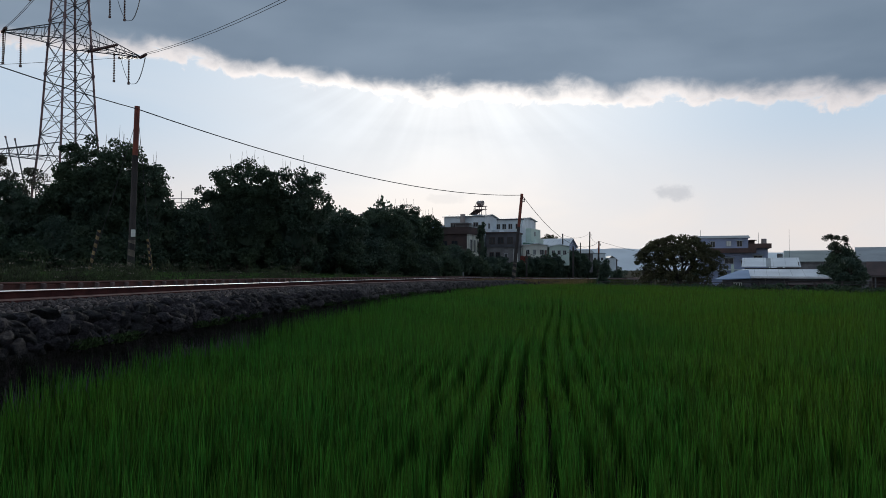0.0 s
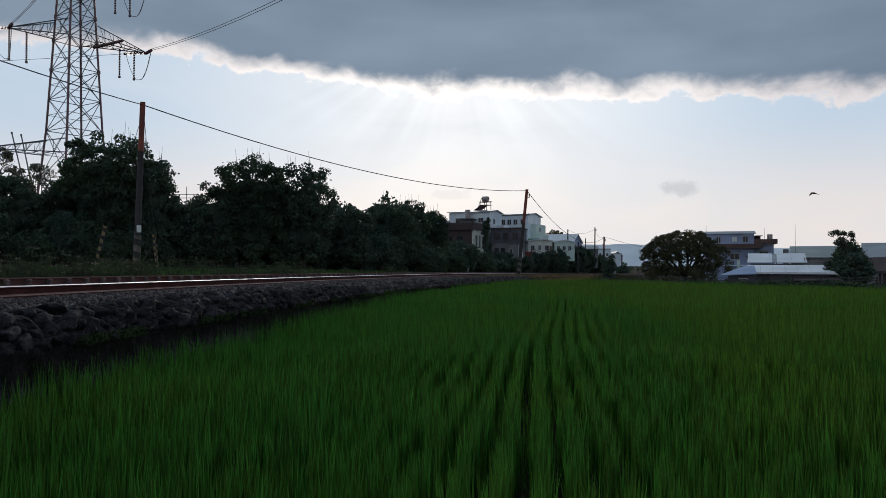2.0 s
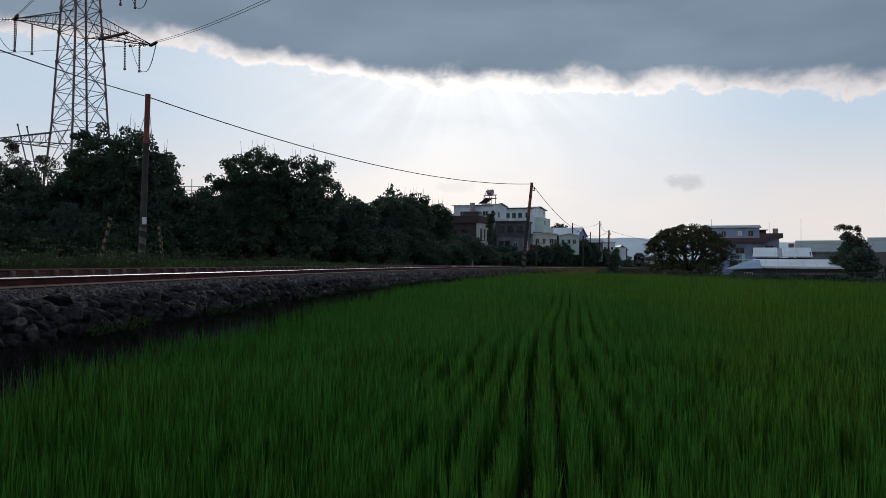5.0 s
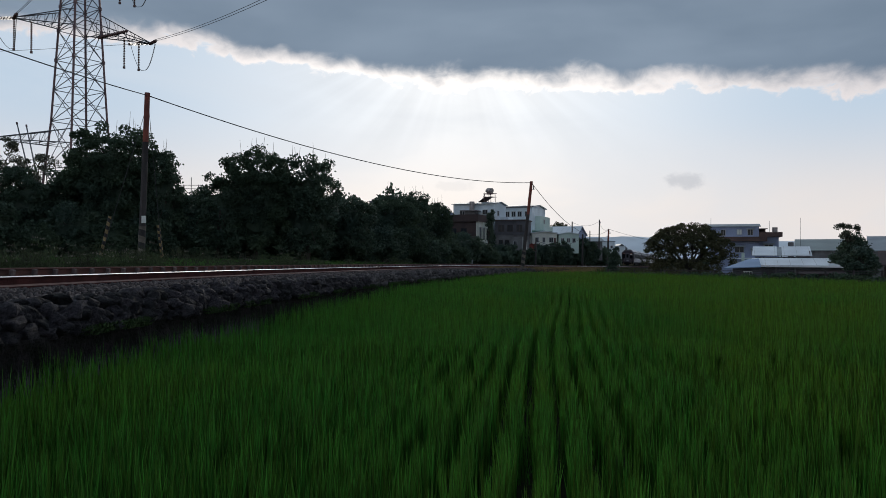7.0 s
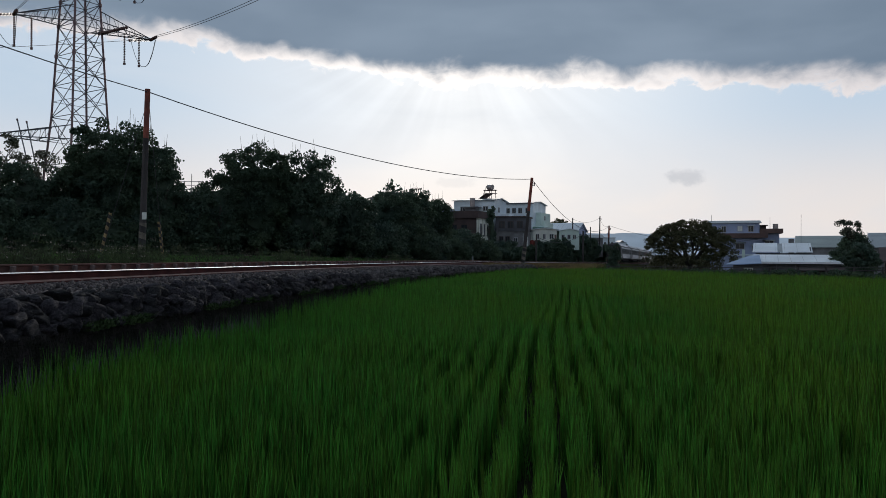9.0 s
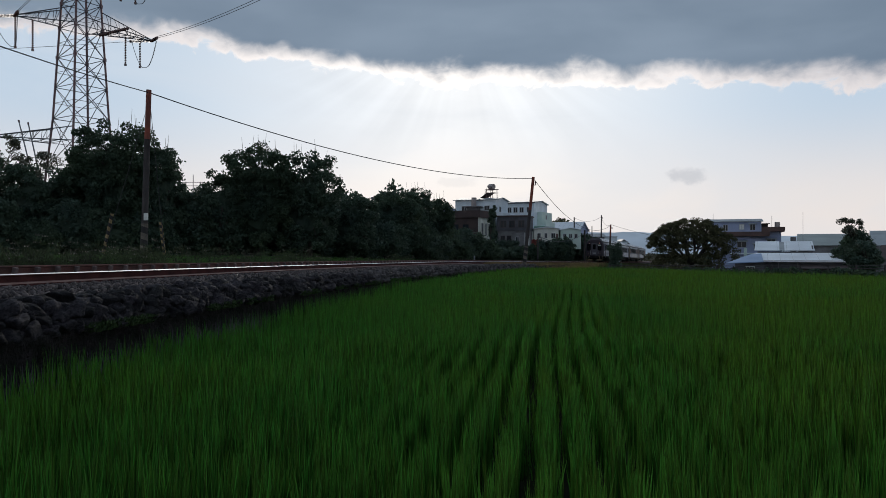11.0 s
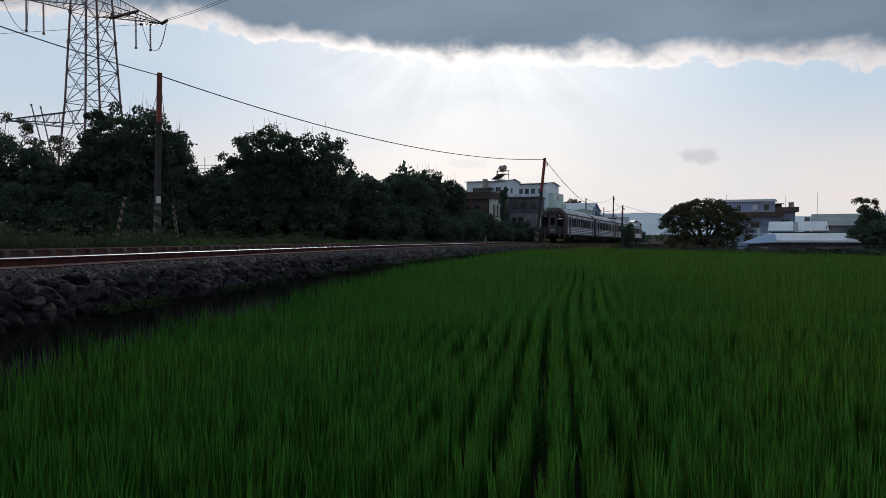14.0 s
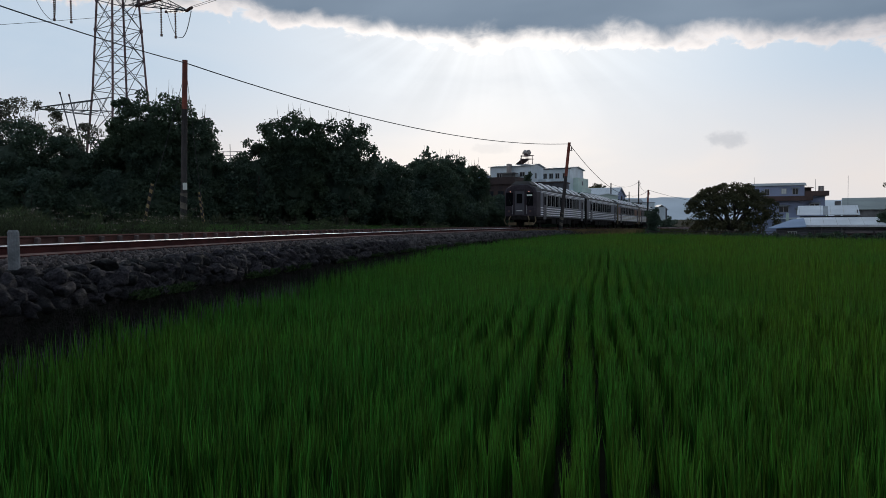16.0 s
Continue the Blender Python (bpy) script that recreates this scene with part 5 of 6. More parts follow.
    part("wall", boxes((0, 4.5, 0, 8, 0, 10), (4.5, 8.5, 1, 8, 0, 8.4), (2.4, 3.0, 2, 4, 10, 12)), M_WHITE, h)
    for x in (0.9, 2.2, 3.4):
        window(h, x, -0.01, 7.6, 0.8, 1.0)
    part("roof", boxes((-0.2, 4.7, -0.2, 8, 10, 10.25), (4.5, 8.7, 0.8, 8, 8.4, 8.6)), M_ROOFG, h)
    h = thing("house", "far grey gabled house beyond the railway", "house", pose(66.0, 300, -2))
    part("wall", gable_wall(bmesh.new(), 0, 4.2, 0, 8, 0, 7.2, 1.6, "y"), M_DARKWALL, h)
    part("roof", gable(bmesh.new(), 0, 4.2, 0, 8, 7.2, 1.6, 0.4, axis="y"), M_ROOFG, h)
    window(h, 2.0, -0.01, 4.2, 1.0, 1.2)
    h = thing("house", "dark grey gable end behind the wood", "house", pose(-3.2, 128, 5.0))
    part("wall", gable_wall(bmesh.new(), 0, 3.6, 0, 5, -1, 3.8, 1.4, "y"), M_BLUEWALL, h)
    part("roof", gable(bmesh.new(), 0, 3.6, 0, 5, 3.8, 1.4, 0.2, axis="y"), M_ROOFG, h)

    sheet = thing("tarpaulin", "faded red tarpaulin slung beside the cream cottage", "tarpaulin", pose(12.0, 118, 2.6, 0, 0, -10))
    bm = bmesh.new()
    grid = [[bm.verts.new((0.3 * i, 0.10 * math.sin(1.9 * i + j), 0.42 * j - 0.05 * (i % 2) * j)) for i in range(7)] for j in range(4)]
    for j in range(3):
        for i in range(6):
            bm.faces.new((grid[j][i], grid[j][i + 1], grid[j + 1][i + 1], grid[j + 1][i]))
    bmesh.ops.solidify(bm, geom=bm.faces[:], thickness=0.02)
    part("cloth", bm, M_TARP, sheet)
    for x in (0.0, 1.8):
        part("post", tube(bmesh.new(), (x, 0.05, -1.6), (x, 0.05, 1.35), 0.04, 0.04, 6), M_POLE, sheet)

    # three-storey house beyond the paddy
    h = thing("house", "three-storey blue-grey house with brown balcony bands and a metal top roof", "house", pose(51.6, 150, -3.2, 0, 0, -19))
    part("wall", boxes((0, 9.2, 0, 9, 0, 11.0), (9.2, 12.8, 0.8, 9, 0, 9.0)), M_BLUEWALL, h)
    part("roof", gable(bmesh.new(), -0.1, 9.3, 0, 9, 11.0, 0.6, 0.25), M_ROOFG, h)
    part("balcony_band", boxes((1.5, 10.6, -1.2, -0.02, 8.1, 9.0)), M_REDTRIM, h, "red-brown tiled balcony band")
    part("parapet", boxes((9.21, 13.4, -0.4, 9, 9.0, 9.9)), M_REDTRIM, h)
    part("awning", boxes((9.25, 10.7, -0.9, 1.0, 10.5, 10.62)), M_REDTRIM, h)
    part("side_block", boxes((9.25, 10.4, 0.5, 5, 9.9, 10.5)), M_BRICKWALL, h)
    part("lower_band", boxes((3.0, 9.1, -0.5, -0.02, 4.6, 4.85)), M_WHITE, h)
    for x, z, w, a in ((2.6, 9.2, 0.9, False), (7.6, 9.3, 1.0, True), (5.6, 5.9, 1.7, True), (1.8, 6.0, 1.4, True), (8.2, 5.4, 0.8, True), (5.4, 2.7, 1.6, True)):
        window(h, x, -0.01, z, w, 1.25, awning=a)
    window(h, 5.6, -0.02, 9.4, 0.95, 1.1, M_FRAME, M_SIGN)
    window(h, 11.0, 0.79, 6.2, 1.6, 1.4, awning=True)
    part("roof_tank", tube(bmesh.new(), (12.2, 2, 9.9), (12.2, 2, 10.9), 0.5, 0.5, 12), M_TANK, h)
    part("antenna", tube(bmesh.new(), (11.2, 2, 9.9), (11.2, 2, 12.2), 0.04, 0.03, 5), M_STEEL, h)
    part("antenna", tube(bmesh.new(), (0.3, 1, 11.4), (0.3, 1, 12.8), 0.04, 0.03, 5), M_STEEL, h)

    # sheds behind the far bund
    def slab(pts, t=0.1):
        bm = bmesh.new()
        lo = [bm.verts.new(p) for p in pts]
        hi = [bm.verts.new((p[0], p[1], p[2] + t)) for p in pts]
        bm.faces.new(hi), bm.faces.new(lo[::-1])
        for i in range(4):
            bm.faces.new((lo[i], lo[(i + 1) % 4], hi[(i + 1) % 4], hi[i]))
        return bm

    h = thing("shed", "long low farm shed with a bright white corrugated metal roof", "shed", pose(36.9, 92, -1.9, 0, 0, -22))
    part("wall", boxes((0.2, 9.6, 0.3, 5.6, 0, 2.6)), M_DARKWALL, h)
    roof = part("roof", slab([(0, -0.4, 2.66), (10.0, -0.4, 2.66), (10.0, 6.0, 3.52), (0, 6.0, 3.52)]), M_ROOFW, h)
    part("roof_seams", ribs(0.1, 9.9, -0.4, 6.0, 2.77, 3.63, 1.25), M_ROOFG, roof)
    part("eaves_board", boxes((-0.02, 10.02, -0.46, -0.41, 2.52, 2.75)), M_TRAINWHITE, h)
    part("lean_to", boxes((5.0, 10.4, -1.4, 0.28, 0, 1.7)), M_BRICKWALL, h)
    part("lean_to_roof", slab([(4.8, -1.9, 1.75), (10.8, -1.9, 1.75), (10.8, 0.25, 2.15), (4.8, 0.25, 2.15)], 0.06), M_BRICKWALL, h, "rusty lean-to roof")
    for x in (0.4, 2.6, 4.7):
        part("post", boxes((x, x + 0.12, -0.3, -0.18, 0, 2.6)), M_CONC, h)
    h = thing("shed", "blue-roofed lean-to shed with a barred window", "shed", pose(33.4, 91, -1.9, 0, 0, -20))
    part("wall", boxes((0.7, 3.9, 0.3, 5, 0, 2.5)), M_DARKWALL, h)
    part("roof", slab([(-0.3, -0.3, 2.30), (3.85, -0.3, 2.50), (3.85, 5.6, 3.45), (2.6, 5.6, 3.35)]), M_ROOFB, h)
    window(h, 2.3, 0.29, 0.9, 1.2, 1.1, M_SIGN, bars=3)
    h = thing("shed", "white metal roofed barn behind the long shed", "shed", pose(43.5, 108, -2.2, 0, 0, -23))
    part("wall", boxes((0.2, 7.3, 0.3, 6.6, 0, 4.1)), M_DARKWALL, h)
    for x0, x1 in ((-0.2, 3.1), (3.75, 7.6)):
        r = part("roof_panel", slab([(x0, -0.3, 4.2), (x1, -0.3, 4.2), (x1, 7, 5.55), (x0, 7, 5.55)]), M_ROOFW, h)
        part("roof_seams", ribs(x0 + 0.3, x1 - 0.3, -0.3, 7.0, 4.31, 5.66, 1.4), M_ROOFG, r)
    part("roof_gap", slab([(3.1, -0.25, 4.22), (3.75, -0.25, 4.22), (3.75, 7, 5.5), (3.1, 7, 5.5)], 0.06), M_ROOFG, h, "grey skylight strip")
    part("gable_end", slab([(7.3, 0.3, 4.05), (7.38, 0.3, 4.05), (7.38, 6.6, 4.05), (7.3, 6.6, 4.05)], 0.9), M_DARKWALL, h)
    part("chute", boxes((-1.6, -1.2, -0.2, 0.2, 0.5, 4.6)), M_MINT, h)
    h = thing("warehouse", "large pale grey-green warehouse roof in the distance", "warehouse", pose(78, 170, -3, 0, 0, -25))
    part("wall", boxes((0, 10, 0, 14, 0, 6.2)), M_CONC, h)
    bm = boxes((-0.3, 10.3, -0.4, 12, 6.2, 6.4), bevel=0.02)
    for v in bm.verts:
        v.co.z += (v.co.y + 0.4) * 0.22
    part("roof", bm, M_WARE, h)
    part("roof_vent", boxes((-1.6, -0.4, 0, 2, 4, 8.2)), M_CONC, h)
    h = thing("warehouse", "wide grey warehouse with a long roof in the distance", "warehouse", pose(82, 148, -3, 0, 0, -30))
    part("wall", boxes((0, 26, 0, 14, 0, 6.0)), M_CONC, h)
    bm = boxes((-0.3, 26.3, -0.4, 12, 6.0, 6.2))
    for v in bm.verts:
        v.co.z += (v.co.y + 0.4) * 0.25
    part("roof", bm, M_ROOFG, h)
    h = thing("shed", "brown-roofed open farm shed with dark inside", "shed", pose(48.2, 84, -1.8, 0, 0, -29))
    part("wall", boxes((0.2, 13, 1.0, 6, 0, 2.6)), M_BRICKWALL, h)
    bm = gable(bmesh.new(), 0, 13.4, -0.6, 6, 2.9, 1.4, 0.4)
    part("roof", bm, M_BRICKWALL, h)
    for x in (0.4, 3.4, 6.4, 9.4):
        part("post", boxes((x, x + 0.15, -0.5, -0.35, 0, 2.9)), M_STEEL, h)
    part("antenna_mast", tube(bmesh.new(), (0, 0, 0), (0, 0, 9.9), 0.03, 0.02, 5), M_STEEL, None)
    mast = bpy.data.objects["antenna_mast"]
    mast.matrix_world = pose(53.5, 115, -2)
    tagged(mast, "thin steel antenna mast behind the sheds", "mast")


build_houses()


def build_hidden_roofs():
    h = thing("house", "flat-roofed grey building with a rooftop rack behind the wood", "house", pose(-29.5, 72, ground_z(-29.5, 72)))
    part("wall", boxes((0, 5.0, 0, 6, 0, 6.6)), M_CONC, h)
    part("roof", boxes((-0.2, 5.3, -0.2, 6.2, 6.6, 6.85)), M_CONC, h)
    for k in range(5):
        part("rack_post", tube(bmesh.new(), (2.0 + 0.7 * k, 0.1, 6.85), (2.0 + 0.7 * k, 0.1, 8.6 if k % 2 else 7.9), 0.035, 0.035, 5), M_STEEL, h)
    for z in (7.1, 7.5, 7.85):
        part("rack_rail", tube(bmesh.new(), (1.6, 0.1, z), (5.2, 0.1, z), 0.03, 0.03, 5), M_STEEL, h)
    h = thing("house", "flat concrete roof showing above the trees", "house", pose(-11.2, 104, 1.0))
    part("wall", boxes((0, 3.2, 0, 5, 0, 8.2)), M_CONC, h)
    part("roof", boxes((-0.4, 3.6, -0.4, 5.4, 8.2, 8.45)), M_CONC, h)
    stake = thing("trackside_stake", "short grey stake beside the railway", "stake", Matrix.Translation(beside(66, -2.0, -0.45)))
    part("shaft", boxes((-0.06, 0.06, -0.06, 0.06, 0, 0.95), bevel=0.01), M_POSTC, stake)


build_hidden_roofs()


def build_broad_tree():
    """A spreading rain tree: limbs fan out under a domed, layered crown of small tufts."""
    x, y = 40.4, 128
    z = ground_z(x, y) - 0.1
    t = thing("tree", "broad spreading tree with a domed feathery crown and gaps of light", "tree", pose(x, y, z))
    rng, nrng = random.Random(501), np.random.default_rng(501)
    dome = lambda r: 7.2 - z - 3.9 * (r / 7.6) ** 2.4
    tufts, skirts = [], []
    for i in range(290):
        a, r = rng.uniform(0, 2 * math.pi), 7.3 * math.sqrt(rng.random())
        top = dome(r) + 1.3 * noise.noise(Vector((r * math.cos(a) * 0.45, r * math.sin(a) * 0.45, 2)))
        tufts.append((r * math.cos(a), r * math.sin(a) * 0.8, top - rng.choice((0.0, 0.3, 0.9, 1.7)) * rng.random(), rng.uniform(0.35, 0.75)))
    for i in range(190):
        a, r = rng.uniform(0, 2 * math.pi), 7.6 * rng.uniform(0.35, 1.0)
        skirts.append((r * math.cos(a), r * math.sin(a) * 0.8, 0.6 + (dome(r) - 1.0) * rng.random(), rng.uniform(0.5, 1.0)))
    part("crown", crown_mesh("crown", tufts, 0.18, M_LEAF2, nrng, 120, 0.5), M_LEAF2, t)
    part("lower_foliage", crown_mesh("lower_foliage", skirts, 0.26, M_LEAF2, nrng, 90), M_LEAF2, t)
    bm = bmesh.new()
    tube(bm, (0, 0, -0.3), (0.2, 0, 2.0), 0.42, 0.34, 10)
    for i in range(9):
        a = 2 * math.pi * i / 9 + rng.uniform(-0.2, 0.2)
        mid = Vector((2.6 * math.cos(a), 2.1 * math.sin(a), rng.uniform(4.2, 5.2)))
        tube(bm, (0.2, 0, 1.9), mid, 0.24, 0.15, 7)
        near = sorted(tufts, key=lambda c: abs(math.atan2(math.sin(math.atan2(c[1], c[0]) - a), math.cos(math.atan2(c[1], c[0]) - a))))[:30]
        for c in rng.sample(near, 8):
            tube(bm, mid, Vector(c[:3]), 0.09, 0.03, 5)
    part("trunk", bm, M_BARK, t, "dark trunk with spreading limbs")


def build_far_trees():
    g = lambda x, y: ground_z(x, y) - 0.1
    build_broad_tree()
    tree("dark bushy tree with a feathery top beside the sheds", 48.0, 90, g(48, 90), 6.4, 4.8, 502, M_LEAF, 60, 200, 0.20, 0.05)
    tree("slender feathery tree top above the sheds", 47.2, 89.5, g(47, 89) + 4.2, 3.7, 3.0, 503, M_FEATHER, 20, 90, 0.17, 0.35, cr=0.36, stems=2, thick=0.6)
    tree("rounded dark bush before the sheds", 36.8, 67.5, g(37, 67) - 0.2, 3.5, 3.4, 504, M_LEAF, 34, 130, 0.2, 0.0, "bush", name="bush")
    tree("rounded dark bush before the sheds", 44.5, 72, g(44, 72) - 0.2, 3.2, 3.2, 505, M_LEAF, 30, 120, 0.2, 0.0, "bush", name="bush")
    full_tree("small feathery tree behind the grey house", 24.7, 172, 10.0, 4.6, 506, M_LEAF2, leaf=0.22, per=60, cr=0.5, low=0.55, square=2.0, dense=3.0)
    slope = "dark shrub on the slope below the houses"
    rng = random.Random(77)
    shrubs = [  # x, y, top, width
        (-0.9, 100, 5.0, 4.6), (1.3, 104, 5.3, 4.2), (4.4, 106, 3.7, 4.2), (6.9, 107, 3.7, 3.6), (3.0, 96, 3.0, 4.4), (6.2, 99, 2.5, 4.0), (8.8, 103, 2.6, 3.6), (8.6, 109, 3.7, 2.6),
        (11.2, 110, 3.1, 3.4), (13.6, 113, 3.8, 3.6), (16.0, 116, 4.0, 3.4), (18.2, 121, 3.9, 3.2), (19.6, 126, 4.6, 3.6), (22.2, 131, 5.0, 4.4), (24.6, 139, 5.2, 4.6), (27.2, 147, 4.9, 4.4), (30.2, 156, 4.4, 4.6),
        (17.9, 119, 4.1, 2.8), (1.0, 92, 2.4, 3.8), (33.4, 167, 4.0, 5.0), (0.6, 110, 4.2, 3.4),
    ]
    for i, (x, y, top, w) in enumerate(shrubs):
        full_tree(slope, x, y, top, w, 520 + i, M_LEAF if i % 2 else M_BAMBOO, "shrub", "shrub", 1, leaf=0.2, per=90, cr=0.5, square=2.3)
    full_tree("narrow dark tree wrapped in creepers beside the brick house", 5.8, 112, 8.9, 1.5, 560, M_LEAF, leaf=0.18, per=90, cr=0.32, dense=3.5)
    full_tree("small dark shrub beside the track", 17.2, 80, 2.9, 1.7, 561, M_LEAF, "shrub", "shrub", 1, leaf=0.14, per=110, cr=0.35, dense=4, square=2.4)
    for i, (x, y) in enumerate(((38.5, 196), (41.5, 206), (37.0, 188), (57.5, 246), (61.0, 262), (56.0, 252), (65.5, 284), (70.0, 240))):
        tree("dark tree beside the far railway", x, y, -5.0, 6.6, 4.6, 700 + i, M_LEAF, 30, 80, 0.4, 0.0, stems=1)
    far = "distant dark trees behind the railway and houses"
    for i in range(14):
        x = 30 + 8.0 * i
        y = 235 + rng.uniform(-14, 14)
        if abs(side_distance(x, y)[0]) < 9:
            y += 60
        tree(far, x, y, -4.5, rng.uniform(5.5, 8.0), rng.uniform(8, 12), 600 + i, M_LEAF, 24, 60, 0.6, 0.0, stems=1)
    for i in range(4):
        x, y = -30 + 7 * i, 100 + rng.uniform(-5, 5)
        tree("dark trees deep in the wood", x, y, g(x, y), rng.uniform(6.0, 8.0), 9, 640 + i, M_LEAF, 30, 80, 0.5, 0.0, stems=1)
    # hedge along the far bund
    for i in range(17):
        f = i / 16
        x, y = 13.6 + 21.5 * f, 66.5 - 27 * f + rng.uniform(-0.4, 0.4)
        x += 3.5 * f
        y += 10 * f
        tree("low tangled hedge along the far edge of the paddy", x, y, g(x, y), rng.uniform(0.35, 0.65), rng.uniform(2.0, 2.8), 660 + i, M_BAMBOO, 16, 80, 0.2, 0.0, "hedge", name="hedge", stems=1)


build_far_trees()


def build_fence():
    f = thing("fence", "grey post and rail fence overgrown with vines along the paddy", "fence", kind="")
    pts = [Vector((14.0 + 2.3 * i, 67.0 - 0.25 * i, 0)) for i in range(13)]
    for p in pts:
        z = ground_z(p.x, p.y)
        part("post", boxes((p.x - 0.06, p.x + 0.06, p.y - 0.06, p.y + 0.06, z - 0.1, z + 0.85)), M_POLE, f)
    for a, b in zip(pts[:-1], pts[1:]):
        za, zb = ground_z(a.x, a.y), ground_z(b.x, b.y)
        for k in (0.55, 0.78):
            part("rail", tube(bmesh.new(), (a.x, a.y, za + k), (b.x, b.y, zb + k), 0.03, 0.03, 5), M_POLE, f)


build_fence()

# concrete marker post on the wall
post = thing("marker_post", "weathered grey concrete marker post beside the track", "marker post", Matrix.Translation((-5.04, 7.60, 1.25)))
bm = tube(bmesh.new(), (0, 0, -0.15), (0, 0, 0.49), 0.061, 0.057, 16)
part("shaft", bm, M_POSTC, post)
part("cap", tube(bmesh.new(), (0, 0, 0.488), (0, 0, 0.512), 0.057, 0.046, 16), M_POSTC, post)


# ---- the train ----
CAR = 20.2


def build_car(kind):
    """One railcar; its origin at rail level under its middle, +y the way it runs."""
    L, W, F, E, R = 19.5, 1.36, 1.05, 3.05, 3.62    # length, half width, floor, eaves, roof
    car = thing("railcar", {"front": "stainless steel railcar with a grey cab end and ribbed sides", "mid": "ribbed stainless steel railcar with dark windows",
                            "old": "stainless railcar with an orange-red window band"}[kind], "train car", group="cars of the train")
    prof = [(-W, F - 0.12), (-W, E), (-W * 0.93, E + 0.22), (-W * 0.62, R - 0.10), (0, R), (W * 0.62, R - 0.10), (W * 0.93, E + 0.22), (W, E), (W, F - 0.12)]
    bm = bmesh.new()
    a = [bm.verts.new((x, -L / 2, z)) for x, z in prof]
    b = [bm.verts.new((x, L / 2, z)) for x, z in prof]
    for i in range(len(prof)):
        j = (i + 1) % len(prof)
        bm.faces.new((a[i], a[j], b[j], b[i]))
    bm.faces.new(a), bm.faces.new(b[::-1])
    bmesh.ops.recalc_face_normals(bm, faces=bm.faces[:])
    for f in bm.faces:
        if f.normal.z > 0.25:
            f.material_index = 1
    body = part("body", bm, M_TRAIN, car)
    body.data.materials.append(M_TRAINROOF)
    part("roof_skin", boxes((-0.8, 0.8, -L / 2 + 0.1, L / 2 - 0.1, R - 0.09, R + 0.02)), M_TRAINROOF, car)
    # corrugations along both sides, below and above the windows
    for side in (-1, 1):
        bm = bmesh.new()
        for k in range(4):
            z = F + 0.0 + 0.195 * k
            x = side * W
            box(bm, min(x, x + side * 0.03), max(x, x + side * 0.03), -L / 2 + 0.2, L / 2 - 1.3, z, z + 0.075)
        for k in range(2):
            z = E - 0.12 + 0.12 * k
            x = side * W
            box(bm, min(x, x + side * 0.025), max(x, x + side * 0.025), -L / 2 + 0.2, L / 2 - 1.5, z, z + 0.06)
        part("side_ribs", bm, M_RIB, body, "bright horizontal steel ribs")
        if kind == "old":
            x = side * (W + 0.012)
            part("lower_panel", boxes((min(x, x - side * 0.01), max(x, x - side * 0.01), -L / 2, L / 2 - 0.6, F - 0.1, 1.72)), M_CREAMSIDE, body, "cream lower side panel")
            part("colour_band", boxes((min(x, x - side * 0.01), max(x, x - side * 0.01), -L / 2, L / 2 - 0.6, 1.84, 2.76)), M_TRAINRED, body, "orange-red band between the windows")
        # windows
        for k in range(9):
            y = L / 2 - 4.1 - k * 1.45
            if kind != "front" and k == 8:
                continue
            w = new("window")
            w.parent = car
            w.matrix_basis = pose(side * (W + 0.015), y, 1.84)
            part("window_frame", boxes((-0.02, 0.02, -0.60, 0.60, 0, 0.04), (-0.02, 0.02, -0.60, 0.60, 0.98, 1.02), (-0.02, 0.02, -0.60, -0.56, 0.04, 0.98), (-0.02, 0.02, 0.56, 0.60, 0.04, 0.98), (-0.015, 0.015, -0.02, 0.02, 0.04, 0.98)), M_FRAME, w)
            part("pane", boxes((-0.012, 0.012, -0.56, 0.56, 0.04, 0.98)), M_TRAINPANE, w)
        # doors with a narrow window
        for y in (L / 2 - 2.6, -L / 2 + 1.6):
            d = part("door", boxes((side * (W + 0.02) - 0.02, side * (W + 0.02) + 0.02, y - 0.48, y + 0.48, F - 0.35, 2.95)), M_DOORGREY, car, "pale grey side door")
            part("door_window", boxes((side * (W + 0.045) - 0.012, side * (W + 0.045) + 0.012, y - 0.22, y + 0.22, 1.95, 2.65)), M_TRAINPANE, d)
            part("door_rail", boxes((side * (W + 0.05) - 0.015, side * (W + 0.05) + 0.015, y - 0.60, y - 0.55, 1.0, 2.4)), M_FRAME, d)
    # roof units tilted like open boxes, their sky reflection painted as a pale colour
    for k in range(7):
        y = L / 2 - 2.7 - k * 2.5
        for side in (-1, 1):
            bm = boxes((0.25, 1.16, y - 0.56, y + 0.56, -0.02, 0.10), bevel=0.02)
            for v in bm.verts:
                z = R + 0.27 + v.co.z - 0.62 * (v.co.x - 0.25)
                v.co = Vector((side * v.co.x, v.co.y, z))
            bmesh.ops.recalc_face_normals(bm, faces=bm.faces[:])
            part("roof_unit", bm, M_TRAINWHITE, car, "roof ventilator housing with its sky reflection painted pale")
        part("roof_pod", boxes((-0.2, 0.2, y + 0.85, y + 1.65, R - 0.02, R + 0.24), bevel=0.03), M_TRAINROOF, car)
